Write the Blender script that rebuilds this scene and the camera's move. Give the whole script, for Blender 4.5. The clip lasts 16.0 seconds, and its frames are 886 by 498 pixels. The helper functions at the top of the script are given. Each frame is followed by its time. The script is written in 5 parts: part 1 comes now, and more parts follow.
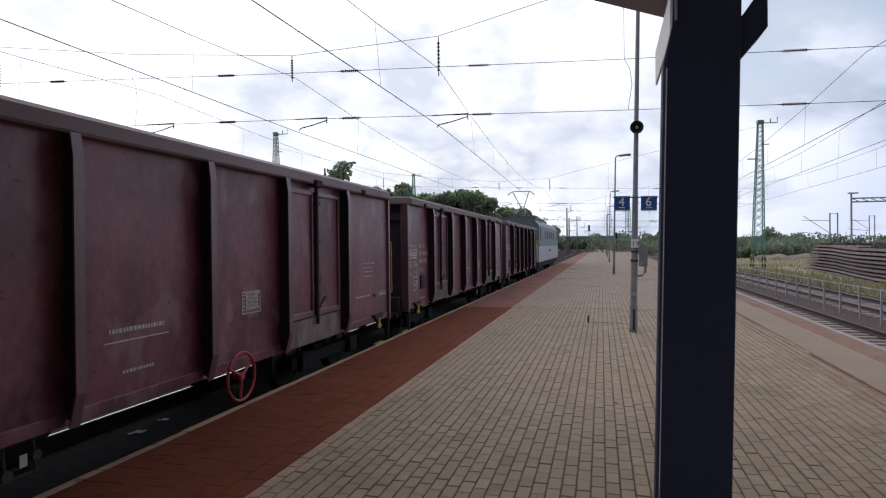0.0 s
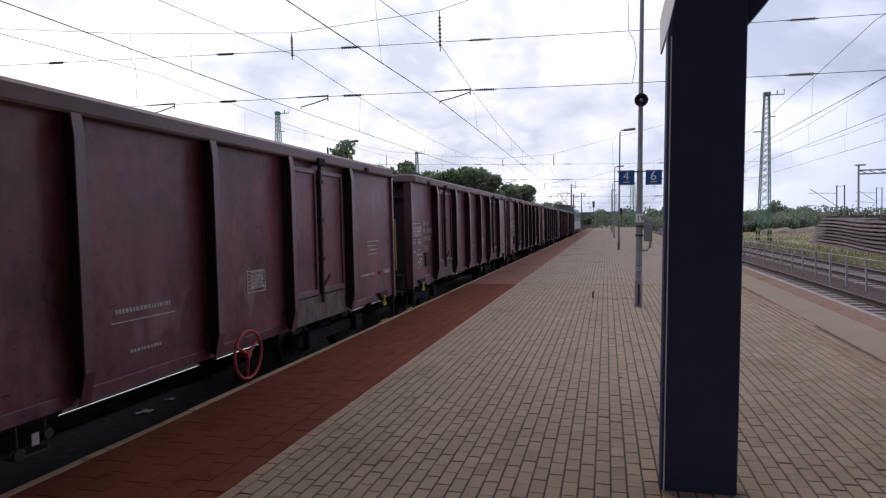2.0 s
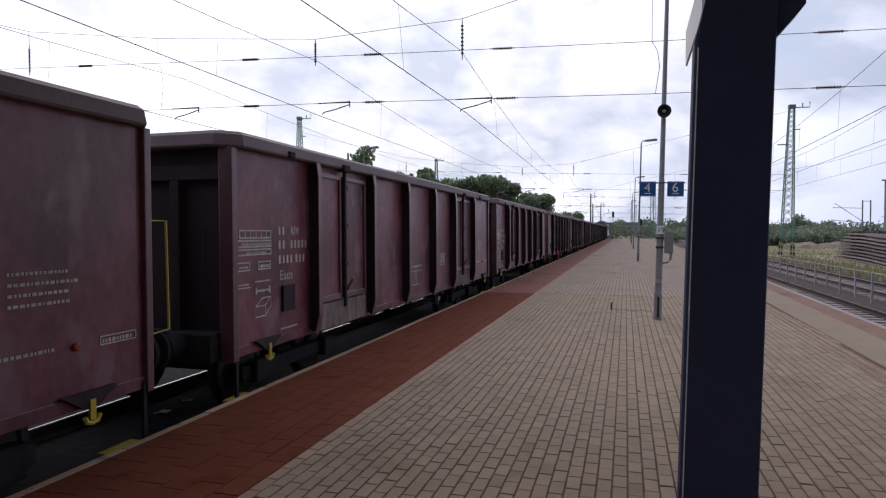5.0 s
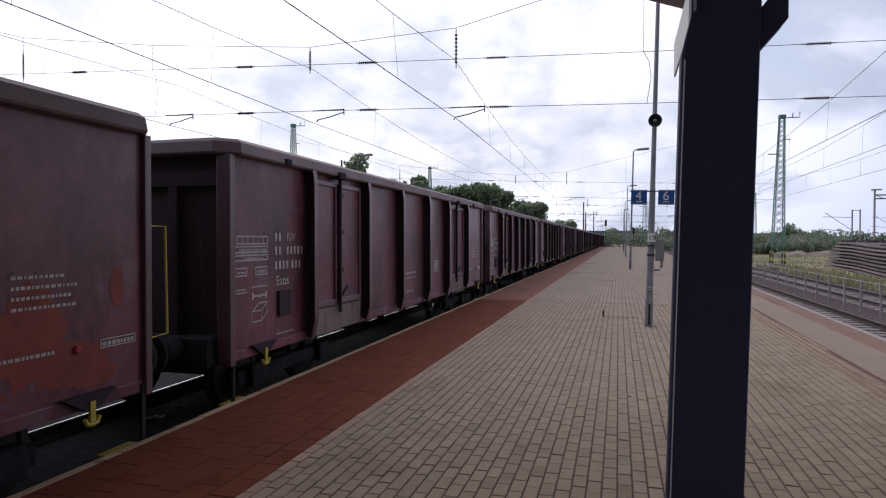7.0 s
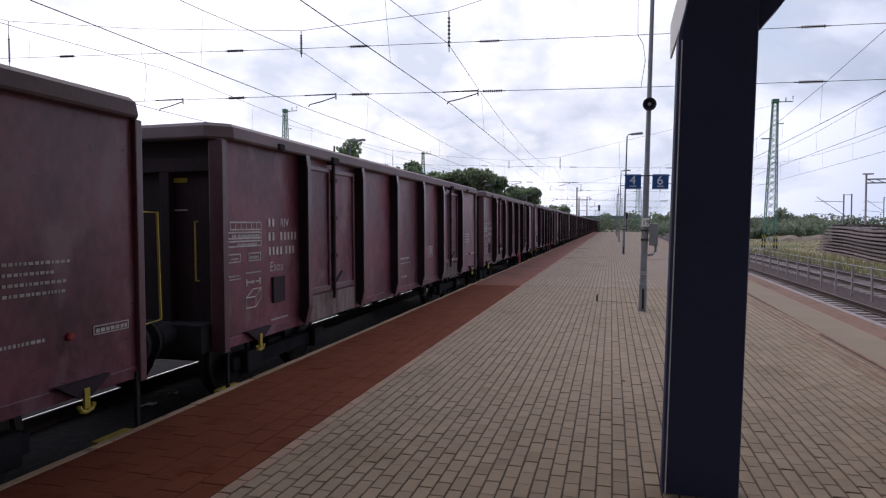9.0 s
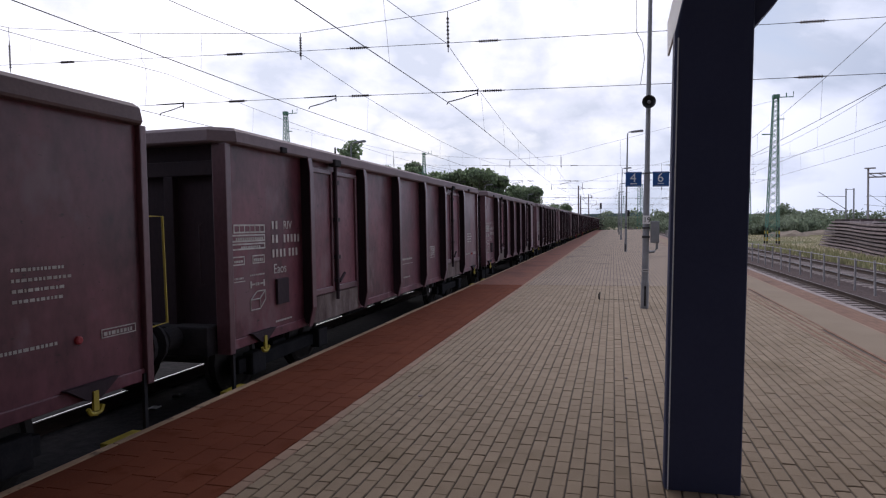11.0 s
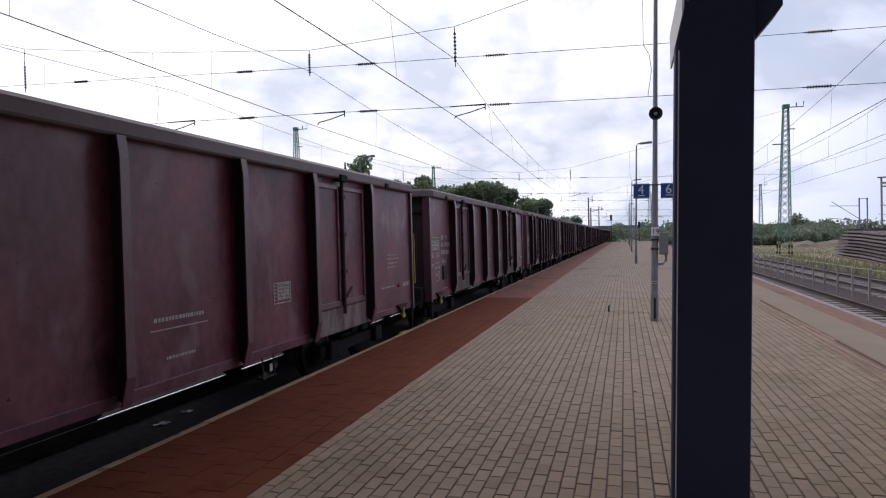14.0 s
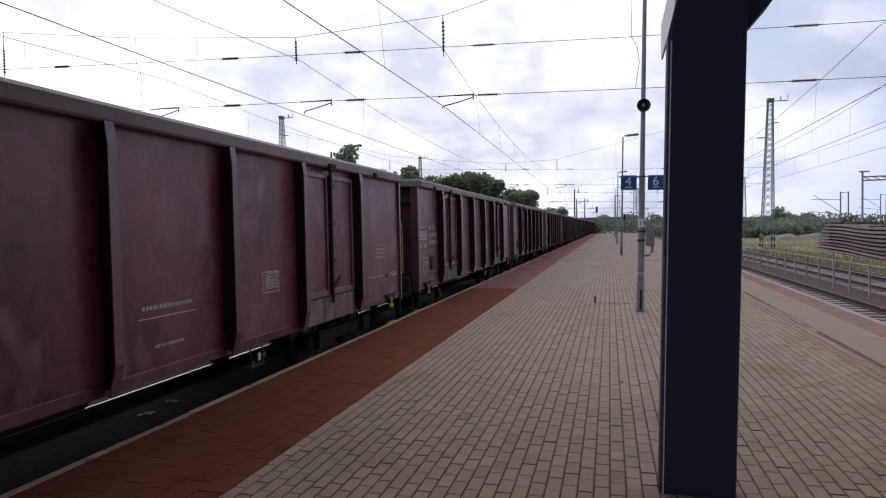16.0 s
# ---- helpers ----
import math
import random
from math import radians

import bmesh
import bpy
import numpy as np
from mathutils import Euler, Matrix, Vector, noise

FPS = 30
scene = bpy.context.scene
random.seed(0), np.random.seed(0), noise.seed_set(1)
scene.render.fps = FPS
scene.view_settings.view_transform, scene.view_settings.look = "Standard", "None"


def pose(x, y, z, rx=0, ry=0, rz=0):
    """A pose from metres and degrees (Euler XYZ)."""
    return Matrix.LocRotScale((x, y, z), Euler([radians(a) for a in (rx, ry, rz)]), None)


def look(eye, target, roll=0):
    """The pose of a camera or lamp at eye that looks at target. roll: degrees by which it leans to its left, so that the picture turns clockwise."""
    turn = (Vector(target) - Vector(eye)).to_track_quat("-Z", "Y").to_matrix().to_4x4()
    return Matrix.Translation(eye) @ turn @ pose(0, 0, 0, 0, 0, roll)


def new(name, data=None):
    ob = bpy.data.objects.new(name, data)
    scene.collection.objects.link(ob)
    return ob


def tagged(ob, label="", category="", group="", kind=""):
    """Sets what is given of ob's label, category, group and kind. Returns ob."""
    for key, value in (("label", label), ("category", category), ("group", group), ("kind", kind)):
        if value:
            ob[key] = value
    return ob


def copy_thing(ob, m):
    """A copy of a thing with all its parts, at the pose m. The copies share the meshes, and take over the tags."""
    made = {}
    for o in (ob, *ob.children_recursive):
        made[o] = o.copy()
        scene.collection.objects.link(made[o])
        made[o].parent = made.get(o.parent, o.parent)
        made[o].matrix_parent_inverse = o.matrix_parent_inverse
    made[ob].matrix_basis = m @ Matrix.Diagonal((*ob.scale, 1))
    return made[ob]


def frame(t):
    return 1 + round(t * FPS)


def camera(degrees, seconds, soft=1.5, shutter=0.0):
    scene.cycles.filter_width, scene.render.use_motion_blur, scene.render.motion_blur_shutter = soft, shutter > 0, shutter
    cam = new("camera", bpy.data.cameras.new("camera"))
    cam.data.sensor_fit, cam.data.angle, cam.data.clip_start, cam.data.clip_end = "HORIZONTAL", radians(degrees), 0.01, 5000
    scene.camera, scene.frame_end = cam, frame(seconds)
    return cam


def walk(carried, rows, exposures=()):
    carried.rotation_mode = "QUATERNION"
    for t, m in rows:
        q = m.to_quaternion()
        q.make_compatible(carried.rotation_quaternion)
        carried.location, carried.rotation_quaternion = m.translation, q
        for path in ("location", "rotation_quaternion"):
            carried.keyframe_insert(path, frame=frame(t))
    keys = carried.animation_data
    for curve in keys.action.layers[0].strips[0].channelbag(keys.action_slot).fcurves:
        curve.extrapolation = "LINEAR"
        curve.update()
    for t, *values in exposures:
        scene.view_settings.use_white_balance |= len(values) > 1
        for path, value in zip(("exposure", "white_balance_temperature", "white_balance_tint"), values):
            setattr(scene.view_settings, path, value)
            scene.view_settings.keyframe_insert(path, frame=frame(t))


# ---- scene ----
cam = camera(70.96, 16.0, soft=1.2)

PATH = [
    (0, pose(-0.012, 0.024, 1.700, 89.73, 0.63, 14.31)),
    (0.5, pose(-0.003, 0.018, 1.701, 90.46, 0.22, 13.43)),
    (1, pose(0.005, 0.040, 1.699, 89.74, 1.02, 13.52)),
    (1.5, pose(-0.003, 0.059, 1.691, 88.89, 1.00, 13.83)),
    (2, pose(-0.006, 0.072, 1.684, 87.71, 1.37, 14.71)),
    (2.5, pose(0.006, 0.080, 1.682, 87.71, 1.52, 15.17)),
    (3, pose(0.010, 0.084, 1.683, 88.08, 1.50, 15.64)),
    (3.5, pose(0.008, 0.076, 1.684, 88.52, 0.65, 15.90)),
    (4, pose(0.005, 0.070, 1.685, 88.52, 0.69, 16.22)),
    (4.2, pose(-0.031, 0.097, 1.698, 88.13, 0.42, 16.58)),
    (6.5, pose(0.002, 0.012, 1.680, 89.09, -0.24, 15.70)),
    (7, pose(0.000, 0.000, 1.680, 89.10, 0.00, 15.75)),
    (7.5, pose(-0.008, 0.007, 1.679, 88.56, 0.04, 15.49)),
    (8, pose(-0.012, 0.031, 1.672, 88.17, 0.20, 15.48)),
    (8.5, pose(-0.018, 0.035, 1.677, 88.12, -0.03, 15.58)),
    (9, pose(-0.016, 0.055, 1.674, 87.78, 0.20, 15.15)),
    (11.5, pose(0.008, 0.029, 1.675, 87.83, 1.23, 15.56)),
    (12, pose(0.015, 0.024, 1.676, 88.22, 1.28, 15.84)),
    (12.5, pose(0.021, 0.024, 1.669, 88.38, 1.16, 15.93)),
    (13, pose(0.027, 0.032, 1.672, 87.86, 1.48, 16.16)),
    (13.5, pose(0.037, 0.038, 1.675, 88.26, 1.79, 15.87)),
    (14, pose(0.047, 0.041, 1.678, 89.05, 1.50, 16.26)),
    (14.5, pose(0.054, 0.028, 1.674, 88.96, 1.17, 16.40)),
    (15, pose(0.046, 0.025, 1.682, 88.43, 1.09, 16.16)),
    (15.5, pose(0.027, 0.055, 1.675, 88.16, 0.79, 15.47)),
    (16, pose(0.014, 0.057, 1.671, 88.16, 1.12, 14.99)),
]
walk(cam, PATH, exposures=[(0.0, 0.14, 6450, 14), (0.5, -0.08, 6500, 13), (1.0, -0.18, 6550, 12), (2.0, 0.10, 6350, 19), (16.0, 0.10, 6350, 19)])

# ---- world, sun, exposure ----
world = bpy.data.worlds.new("sky")
scene.world = world
world.use_nodes = True
wn, wl = world.node_tree.nodes, world.node_tree.links
wn.clear()
w_out = wn.new("ShaderNodeOutputWorld")
w_bg = wn.new("ShaderNodeBackground")
w_sky = wn.new("ShaderNodeTexSky")
w_sky.sky_type = "NISHITA"
w_sky.sun_disc = False
w_sky.sun_elevation = radians(30)
w_sky.sun_rotation = radians(-24)
w_co = wn.new("ShaderNodeTexCoord")
w_map = wn.new("ShaderNodeMapping")
w_map.inputs["Scale"].default_value = (1.0, 1.0, 1.7)
w_map.inputs["Location"].default_value = (0.35, 0.2, 0.1)
w_n1 = wn.new("ShaderNodeTexNoise")
w_n1.inputs["Scale"].default_value = 2.1
w_n1.inputs["Detail"].default_value = 8.0
w_n1.inputs["Roughness"].default_value = 0.55
w_n1.inputs["Distortion"].default_value = 0.25
w_cover = wn.new("ShaderNodeValToRGB")
w_cover.color_ramp.elements[0].position, w_cover.color_ramp.elements[0].color = 0.30, (0, 0, 0, 1)
w_cover.color_ramp.elements[1].position, w_cover.color_ramp.elements[1].color = 0.42, (1, 1, 1, 1)
w_shade = wn.new("ShaderNodeValToRGB")
w_shade.color_ramp.elements[0].position, w_shade.color_ramp.elements[0].color = 0.445, (0.56, 0.62, 0.70, 1)
w_shade.color_ramp.elements[1].position, w_shade.color_ramp.elements[1].color = 0.565, (0.985, 1.01, 1.07, 1)
w_n2 = wn.new("ShaderNodeTexNoise")
w_n2.inputs["Scale"].default_value = 6.5
w_n2.inputs["Detail"].default_value = 7.0
w_puff = wn.new("ShaderNodeMath")
w_puff.operation = "MULTIPLY_ADD"
w_puff.inputs[1].default_value = 0.30
w_both = wn.new("ShaderNodeMath")
w_both.operation = "MULTIPLY_ADD"
w_both.inputs[1].default_value, w_both.inputs[2].default_value = 0.72, 0.0
# clouds are brighter towards the veiled sun, and in one added band out of view
w_dot = wn.new("ShaderNodeVectorMath")
w_dot.operation = "DOT_PRODUCT"
SUN_DIR = Vector((-0.355, 0.78, 0.50)).normalized()
w_dot.inputs[1].default_value = SUN_DIR
w_glow = wn.new("ShaderNodeMapRange")
w_glow.inputs["From Min"].default_value = -0.6
w_glow.inputs["From Max"].default_value = 1.0
w_glow.inputs["To Min"].default_value = 0.0
w_glow.inputs["To Max"].default_value = 1.0
w_tone = wn.new("ShaderNodeValToRGB")
w_tone.color_ramp.elements[0].position, w_tone.color_ramp.elements[0].color = 0.0, (0.13, 0.13, 0.13, 1)
w_tone.color_ramp.elements[1].position, w_tone.color_ramp.elements[1].color = 1.0, (1.25, 1.25, 1.25, 1)
# stops 0.45 to 0.64: unseen bright band added to light the wagon sides
for w_at, w_col in ((0.22, (0.32, 0.34, 0.38, 1)), (0.45, (0.84, 0.88, 0.95, 1)), (0.64, (1.26, 1.30, 1.38, 1)), (0.77, (0.64, 0.71, 0.82, 1)), (0.86, (1.02, 1.05, 1.09, 1)), (0.93, (1.12, 1.12, 1.12, 1))):
    w_tone.color_ramp.elements.new(w_at).color = w_col
w_mul = wn.new("ShaderNodeVectorMath")
w_mul.operation = "MULTIPLY"
w_skys = wn.new("ShaderNodeVectorMath")
w_skys.operation = "SCALE"
w_skys.inputs["Scale"].default_value = 0.10
w_mix = wn.new("ShaderNodeMix")
w_mix.data_type = "RGBA"
wl.new(w_co.outputs["Generated"], w_map.inputs["Vector"])
wl.new(w_map.outputs["Vector"], w_n1.inputs["Vector"])
wl.new(w_map.outputs["Vector"], w_n2.inputs["Vector"])
wl.new(w_n1.outputs["Fac"], w_cover.inputs["Fac"])
wl.new(w_n1.outputs["Fac"], w_both.inputs[0])
wl.new(w_n2.outputs["Fac"], w_puff.inputs[0])
wl.new(w_both.outputs["Value"], w_puff.inputs[2])
wl.new(w_puff.outputs["Value"], w_shade.inputs["Fac"])
wl.new(w_co.outputs["Generated"], w_dot.inputs[0])
wl.new(w_dot.outputs["Value"], w_glow.inputs["Value"])
wl.new(w_shade.outputs["Color"], w_mul.inputs[0])
wl.new(w_glow.outputs["Result"], w_tone.inputs["Fac"])
wl.new(w_tone.outputs["Color"], w_mul.inputs[1])
wl.new(w_sky.outputs["Color"], w_skys.inputs[0])
wl.new(w_cover.outputs["Color"], w_mix.inputs["Factor"])
wl.new(w_skys.outputs["Vector"], w_mix.inputs["A"])
wl.new(w_mul.outputs["Vector"], w_mix.inputs["B"])
wl.new(w_mix.outputs["Result"], w_bg.inputs["Color"])
w_bg.inputs["Strength"].default_value = 1.0
wl.new(w_bg.outputs["Background"], w_out.inputs["Surface"])

sun = new("sun", bpy.data.lights.new("sun", "SUN"))
sun.data.energy = 0.85
sun.data.angle = radians(38)
sun.data.color = (1.0, 0.96, 0.9)
sun.matrix_world = look((0, 0, 50), Vector((0, 0, 50)) - SUN_DIR)


# ---- materials ----
def material(name, base, alt, scale=4.0, rough=0.7, bump=0.15, metal=0.0, fine=60.0, stretch=(1, 1, 1), vary=0.12, island=0.0, rough2=None, spots=None, spec=0.5, dust=0.0, chips=0.0, gloss=0.0):
    """A surface of two tones mixed at two scales, with fine relief and a little change from object to object."""
    m = bpy.data.materials.new(name)
    m.use_nodes = True
    n, l = m.node_tree.nodes, m.node_tree.links
    bs = n["Principled BSDF"]
    co = n.new("ShaderNodeTexCoord")
    info = n.new("ShaderNodeObjectInfo")
    off = n.new("ShaderNodeVectorMath")
    off.operation = "MULTIPLY_ADD"
    off.inputs[1].default_value = (37.0, 53.0, 71.0)
    l.new(info.outputs["Random"], off.inputs[0])
    l.new(co.outputs["Object"], off.inputs[2])
    mp = n.new("ShaderNodeMapping")
    mp.inputs["Scale"].default_value = stretch
    l.new(off.outputs["Vector"], mp.inputs["Vector"])
    big = n.new("ShaderNodeTexNoise")
    big.inputs["Scale"].default_value, big.inputs["Detail"].default_value = scale, 5.0
    sm = n.new("ShaderNodeTexNoise")
    sm.inputs["Scale"].default_value, sm.inputs["Detail"].default_value = fine, 3.0
    l.new(mp.outputs["Vector"], big.inputs["Vector"])
    l.new(mp.outputs["Vector"], sm.inputs["Vector"])
    add = n.new("ShaderNodeMath")
    add.operation = "MULTIPLY_ADD"
    add.inputs[1].default_value = 0.45
    l.new(sm.outputs["Fac"], add.inputs[0])
    l.new(big.outputs["Fac"], add.inputs[2])
    mr = n.new("ShaderNodeMapRange")
    mr.inputs["From Min"].default_value, mr.inputs["From Max"].default_value = 0.48, 0.98
    l.new(add.outputs["Value"], mr.inputs["Value"])
    mix = n.new("ShaderNodeMix")
    mix.data_type = "RGBA"
    mix.inputs["A"].default_value = (*base, 1)
    mix.inputs["B"].default_value = (*alt, 1)
    l.new(mr.outputs["Result"], mix.inputs["Factor"])
    out = mix.outputs["Result"]
    if spots:
        colour, size, edge = spots
        sp = n.new("ShaderNodeTexNoise")
        sp.inputs["Scale"].default_value, sp.inputs["Detail"].default_value = size, 6.0
        l.new(mp.outputs["Vector"], sp.inputs["Vector"])
        sr = n.new("ShaderNodeMapRange")
        sr.inputs["From Min"].default_value, sr.inputs["From Max"].default_value = edge, edge + 0.1
        l.new(sp.outputs["Fac"], sr.inputs["Value"])
        m2 = n.new("ShaderNodeMix")
        m2.data_type = "RGBA"
        m2.inputs["B"].default_value = (*colour, 1)
        l.new(sr.outputs["Result"], m2.inputs["Factor"])
        l.new(out, m2.inputs["A"])
        out = m2.outputs["Result"]
    if chips:
        # small rubbed and rusted marks, longer than they are high, in loose groups
        cm = n.new("ShaderNodeMapping")
        cm.inputs["Scale"].default_value = (1.0, 1.0, 2.2)
        l.new(off.outputs["Vector"], cm.inputs["Vector"])
        cn = n.new("ShaderNodeTexNoise")
        cn.inputs["Scale"].default_value, cn.inputs["Detail"].default_value = 12.0, 5.0
        l.new(cm.outputs["Vector"], cn.inputs["Vector"])
        cr = n.new("ShaderNodeMapRange")
        cr.inputs["From Min"].default_value, cr.inputs["From Max"].default_value = 0.66, 0.76
        l.new(cn.outputs["Fac"], cr.inputs["Value"])
        m3 = n.new("ShaderNodeMix")
        m3.data_type = "RGBA"
        m3.inputs["B"].default_value = (chips, chips * 0.55, chips * 0.6, 1)
        l.new(cr.outputs["Result"], m3.inputs["Factor"])
        l.new(out, m3.inputs["A"])
        out = m3.outputs["Result"]
    hsv = n.new("ShaderNodeHueSaturation")
    vr = n.new("ShaderNodeMapRange")
    vr.inputs["To Min"].default_value, vr.inputs["To Max"].default_value = 1 - vary, 1 + vary
    if island:
        geo = n.new("ShaderNodeNewGeometry")
        l.new(geo.outputs["Random Per Island"], vr.inputs["Value"])
        vr.inputs["To Min"].default_value, vr.inputs["To Max"].default_value = 1 - island, 1 + island
    else:
        l.new(info.outputs["Random"], vr.inputs["Value"])
    l.new(vr.outputs["Result"], hsv.inputs["Value"])
    l.new(out, hsv.inputs["Color"])
    l.new(hsv.outputs["Color"], bs.inputs["Base Color"])
    rr = n.new("ShaderNodeMapRange")
    rr.inputs["To Min"].default_value, rr.inputs["To Max"].default_value = rough, rough2 if rough2 is not None else min(1.0, rough + 0.15)
    l.new(big.outputs["Fac"], rr.inputs["Value"])
    l.new(rr.outputs["Result"], bs.inputs["Roughness"])
    bs.inputs["Metallic"].default_value = metal
    bs.inputs["Specular IOR Level"].default_value = spec
    bs.inputs["Sheen Weight"].default_value, bs.inputs["Sheen Roughness"].default_value = dust, 0.28
    bs.inputs["Coat Weight"].default_value, bs.inputs["Coat Roughness"].default_value = gloss, 0.24
    bs.inputs["Sheen Tint"].default_value = (0.80, 0.76, 0.84, 1)
    if bump:
        b = n.new("ShaderNodeBump")
        b.inputs["Strength"].default_value, b.inputs["Distance"].default_value = bump, 0.01
        l.new(add.outputs["Value"], b.inputs["Height"])
        l.new(b.outputs["Normal"], bs.inputs["Normal"])
    return m


WAGON = material("oxide_paint", (0.056, 0.0125, 0.021), (0.232, 0.070, 0.092), 1.5, 0.42, 0.18, 0.0, 13, (1, 1, 0.6), 0.16, spots=((0.19, 0.092, 0.108), 2.2, 0.56), spec=0.35, rough2=0.6, dust=0.40, chips=0.016, gloss=0.30)
WAGON_RIB = material("oxide_rib", (0.072, 0.026, 0.034), (0.165, 0.075, 0.090), 1.6, 0.40, 0.12, 0.0, 30, (1, 1, 0.4), 0.18, spec=0.40, dust=0.6, gloss=0.5)
# grimy paint, darkened further for the shade on wagon ends and inside posts
GRIME_SHADE = material("grime_and_shade_paint", (0.024, 0.015, 0.020), (0.050, 0.030, 0.037), 1.8, 0.6, 0.12, 0.0, 30, (1, 1, 0.4), 0.15, spec=0.25)
WAGON_SILL = material("dusty_sill", (0.075, 0.042, 0.038), (0.27, 0.215, 0.195), 3.6, 0.8, 0.2, 0.0, 30, (1, 1.6, 0.45), 0.2)
WAGON_CAP = material("faded_cap", (0.13, 0.090, 0.096), (0.21, 0.150, 0.158), 1.5, 0.6, 0.15, 0.0, 40, (1, 1, 1), 0.15)
WAGON_ORANGE = material("fresh_primer", (0.30, 0.050, 0.026), (0.16, 0.030, 0.021), 2.5, 0.6, 0.1, 0.0, 30)
PRIMER_RED = material("red_oxide_primer", (0.125, 0.020, 0.020), (0.185, 0.042, 0.038), 1.6, 0.42, 0.12, 0.0, 20, (1, 1, 0.5), 0.1, dust=0.6, chips=0.02)
DARK_STEEL = material("grimy_steel", (0.018, 0.017, 0.020), (0.042, 0.038, 0.040), 4.0, 0.8, 0.2, 0.0, 50, spec=0.2)
WHEEL_STEEL = material("wheel_steel", (0.03, 0.025, 0.022), (0.07, 0.06, 0.055), 5.0, 0.6, 0.15, 0.4, 50)
YELLOW = material("yellow_paint", (0.50, 0.40, 0.03), (0.38, 0.28, 0.04), 6.0, 0.55, 0.1, 0.0, 60)
RED = material("red_paint", (0.42, 0.03, 0.035), (0.28, 0.03, 0.035), 8.0, 0.5, 0.1, 0.0, 60)
STENCIL = material("stencil_white", (0.60, 0.57, 0.54), (0.36, 0.31, 0.28), 9.0, 0.8, 0.0, 0.0, 40, vary=0.1)
CHROME = material("polished_rail_steel", (0.62, 0.60, 0.58), (0.50, 0.48, 0.46), 3.0, 0.16, 0.0, 1.0, 40, rough2=0.22)
RAIL_DULL = material("worn_rail_steel", (0.30, 0.27, 0.26), (0.22, 0.18, 0.17), 3.0, 0.38, 0.0, 0.8, 40)
RAIL_RUST = material("rail_rust", (0.036, 0.022, 0.017), (0.065, 0.039, 0.029), 4.0, 0.85, 0.2, 0.0, 50)
CONCRETE = material("sleeper_concrete", (0.25, 0.205, 0.19), (0.36, 0.31, 0.29), 4.0, 0.9, 0.3, 0.0, 60, spec=0.1)
KERB = material("kerb_concrete", (0.29, 0.185, 0.11), (0.39, 0.265, 0.17), 3.0, 0.9, 0.3, 0.0, 50, spots=((0.12, 0.08, 0.055), 6.0, 0.62))
PAVER = material("paver", (0.243, 0.180, 0.120), (0.313, 0.238, 0.166), 3.0, 0.85, 0.35, 0.0, 90, vary=0.06, spec=0.25, spots=((0.232, 0.172, 0.112), 1.2, 0.58))
PAVER_ISL = material("paver_field", (0.243, 0.180, 0.120), (0.313, 0.238, 0.166), 3.0, 0.85, 0.35, 0.0, 90, island=0.06, spec=0.25, spots=((0.232, 0.172, 0.112), 1.2, 0.58))
PAVER_LIGHT = material("paver_light", (0.265, 0.170, 0.115), (0.33, 0.215, 0.15), 3.0, 0.85, 0.3, 0.0, 90, island=0.1)
REDPAVE = material("red_strip", (0.120, 0.033, 0.0165), (0.160, 0.049, 0.0255), 1.6, 0.85, 0.3, 0.0, 80, island=0.05, spec=0.08, dust=0.0, spots=((0.112, 0.028, 0.011), 3.0, 0.58))
JOINT = material("joint_sand", (0.058, 0.045, 0.036), (0.09, 0.071, 0.058), 8.0, 0.95, 0.4, 0.0, 90)
REDJOINT = material("red_joint", (0.070, 0.022, 0.012), (0.10, 0.034, 0.018), 8.0, 0.95, 0.4, 0.0, 90)
BALLAST = material("ballast", (0.050, 0.035, 0.034), (0.125, 0.090, 0.084), 9.0, 0.95, 1.0, 0.0, 28, spec=0.1)
# near-black track bed: the shade under and behind the train is in its colour
SHADED_BALLAST = material("shaded_ballast", (0.009, 0.008, 0.009), (0.028, 0.024, 0.025), 9.0, 0.95, 1.0, 0.0, 28, spec=0.1)
FIELD = material("dry_field", (0.31, 0.26, 0.17), (0.40, 0.33, 0.22), 0.12, 0.95, 0.5, 0.0, 3.0, spots=((0.10, 0.12, 0.05), 0.09, 0.54))
SOIL = material("dry_soil", (0.20, 0.155, 0.115), (0.30, 0.24, 0.18), 0.9, 0.95, 0.6, 0.0, 8.0)
PILLAR = material("dark_blue_paint", (0.046, 0.052, 0.096), (0.056, 0.063, 0.114), 2.0, 0.6, 0.04, 0.0, 30, spec=0.1)
GREY_PAINT = material("pale_grey_paint", (0.42, 0.41, 0.42), (0.50, 0.49, 0.50), 2.0, 0.5, 0.05, 0.0, 40)
ROOF = material("canopy_sheet", (0.30, 0.25, 0.27), (0.36, 0.31, 0.33), 1.2, 0.6, 0.1, 0.0, 40)
GALV = material("galvanised_steel", (0.22, 0.23, 0.25), (0.32, 0.33, 0.35), 5.0, 0.5, 0.08, 0.35, 50)
GREEN_STEEL = material("green_mast_paint", (0.09, 0.235, 0.18), (0.15, 0.30, 0.235), 2.0, 0.65, 0.1, 0.0, 30)
BLACK = material("black_rubber", (0.012, 0.012, 0.014), (0.02, 0.02, 0.024), 5.0, 0.5, 0.05, 0.0, 50)
WIRE = material("weathered_wire", (0.045, 0.045, 0.05), (0.07, 0.07, 0.075), 5.0, 0.6, 0.0, 0.3, 50)
INSUL = material("insulator_glaze", (0.045, 0.032, 0.030), (0.07, 0.05, 0.045), 5.0, 0.3, 0.0, 0.0, 50)
BLUE_SIGN = material("blue_sign", (0.010, 0.075, 0.26), (0.014, 0.09, 0.30), 2.0, 0.45, 0.0, 0.0, 30)
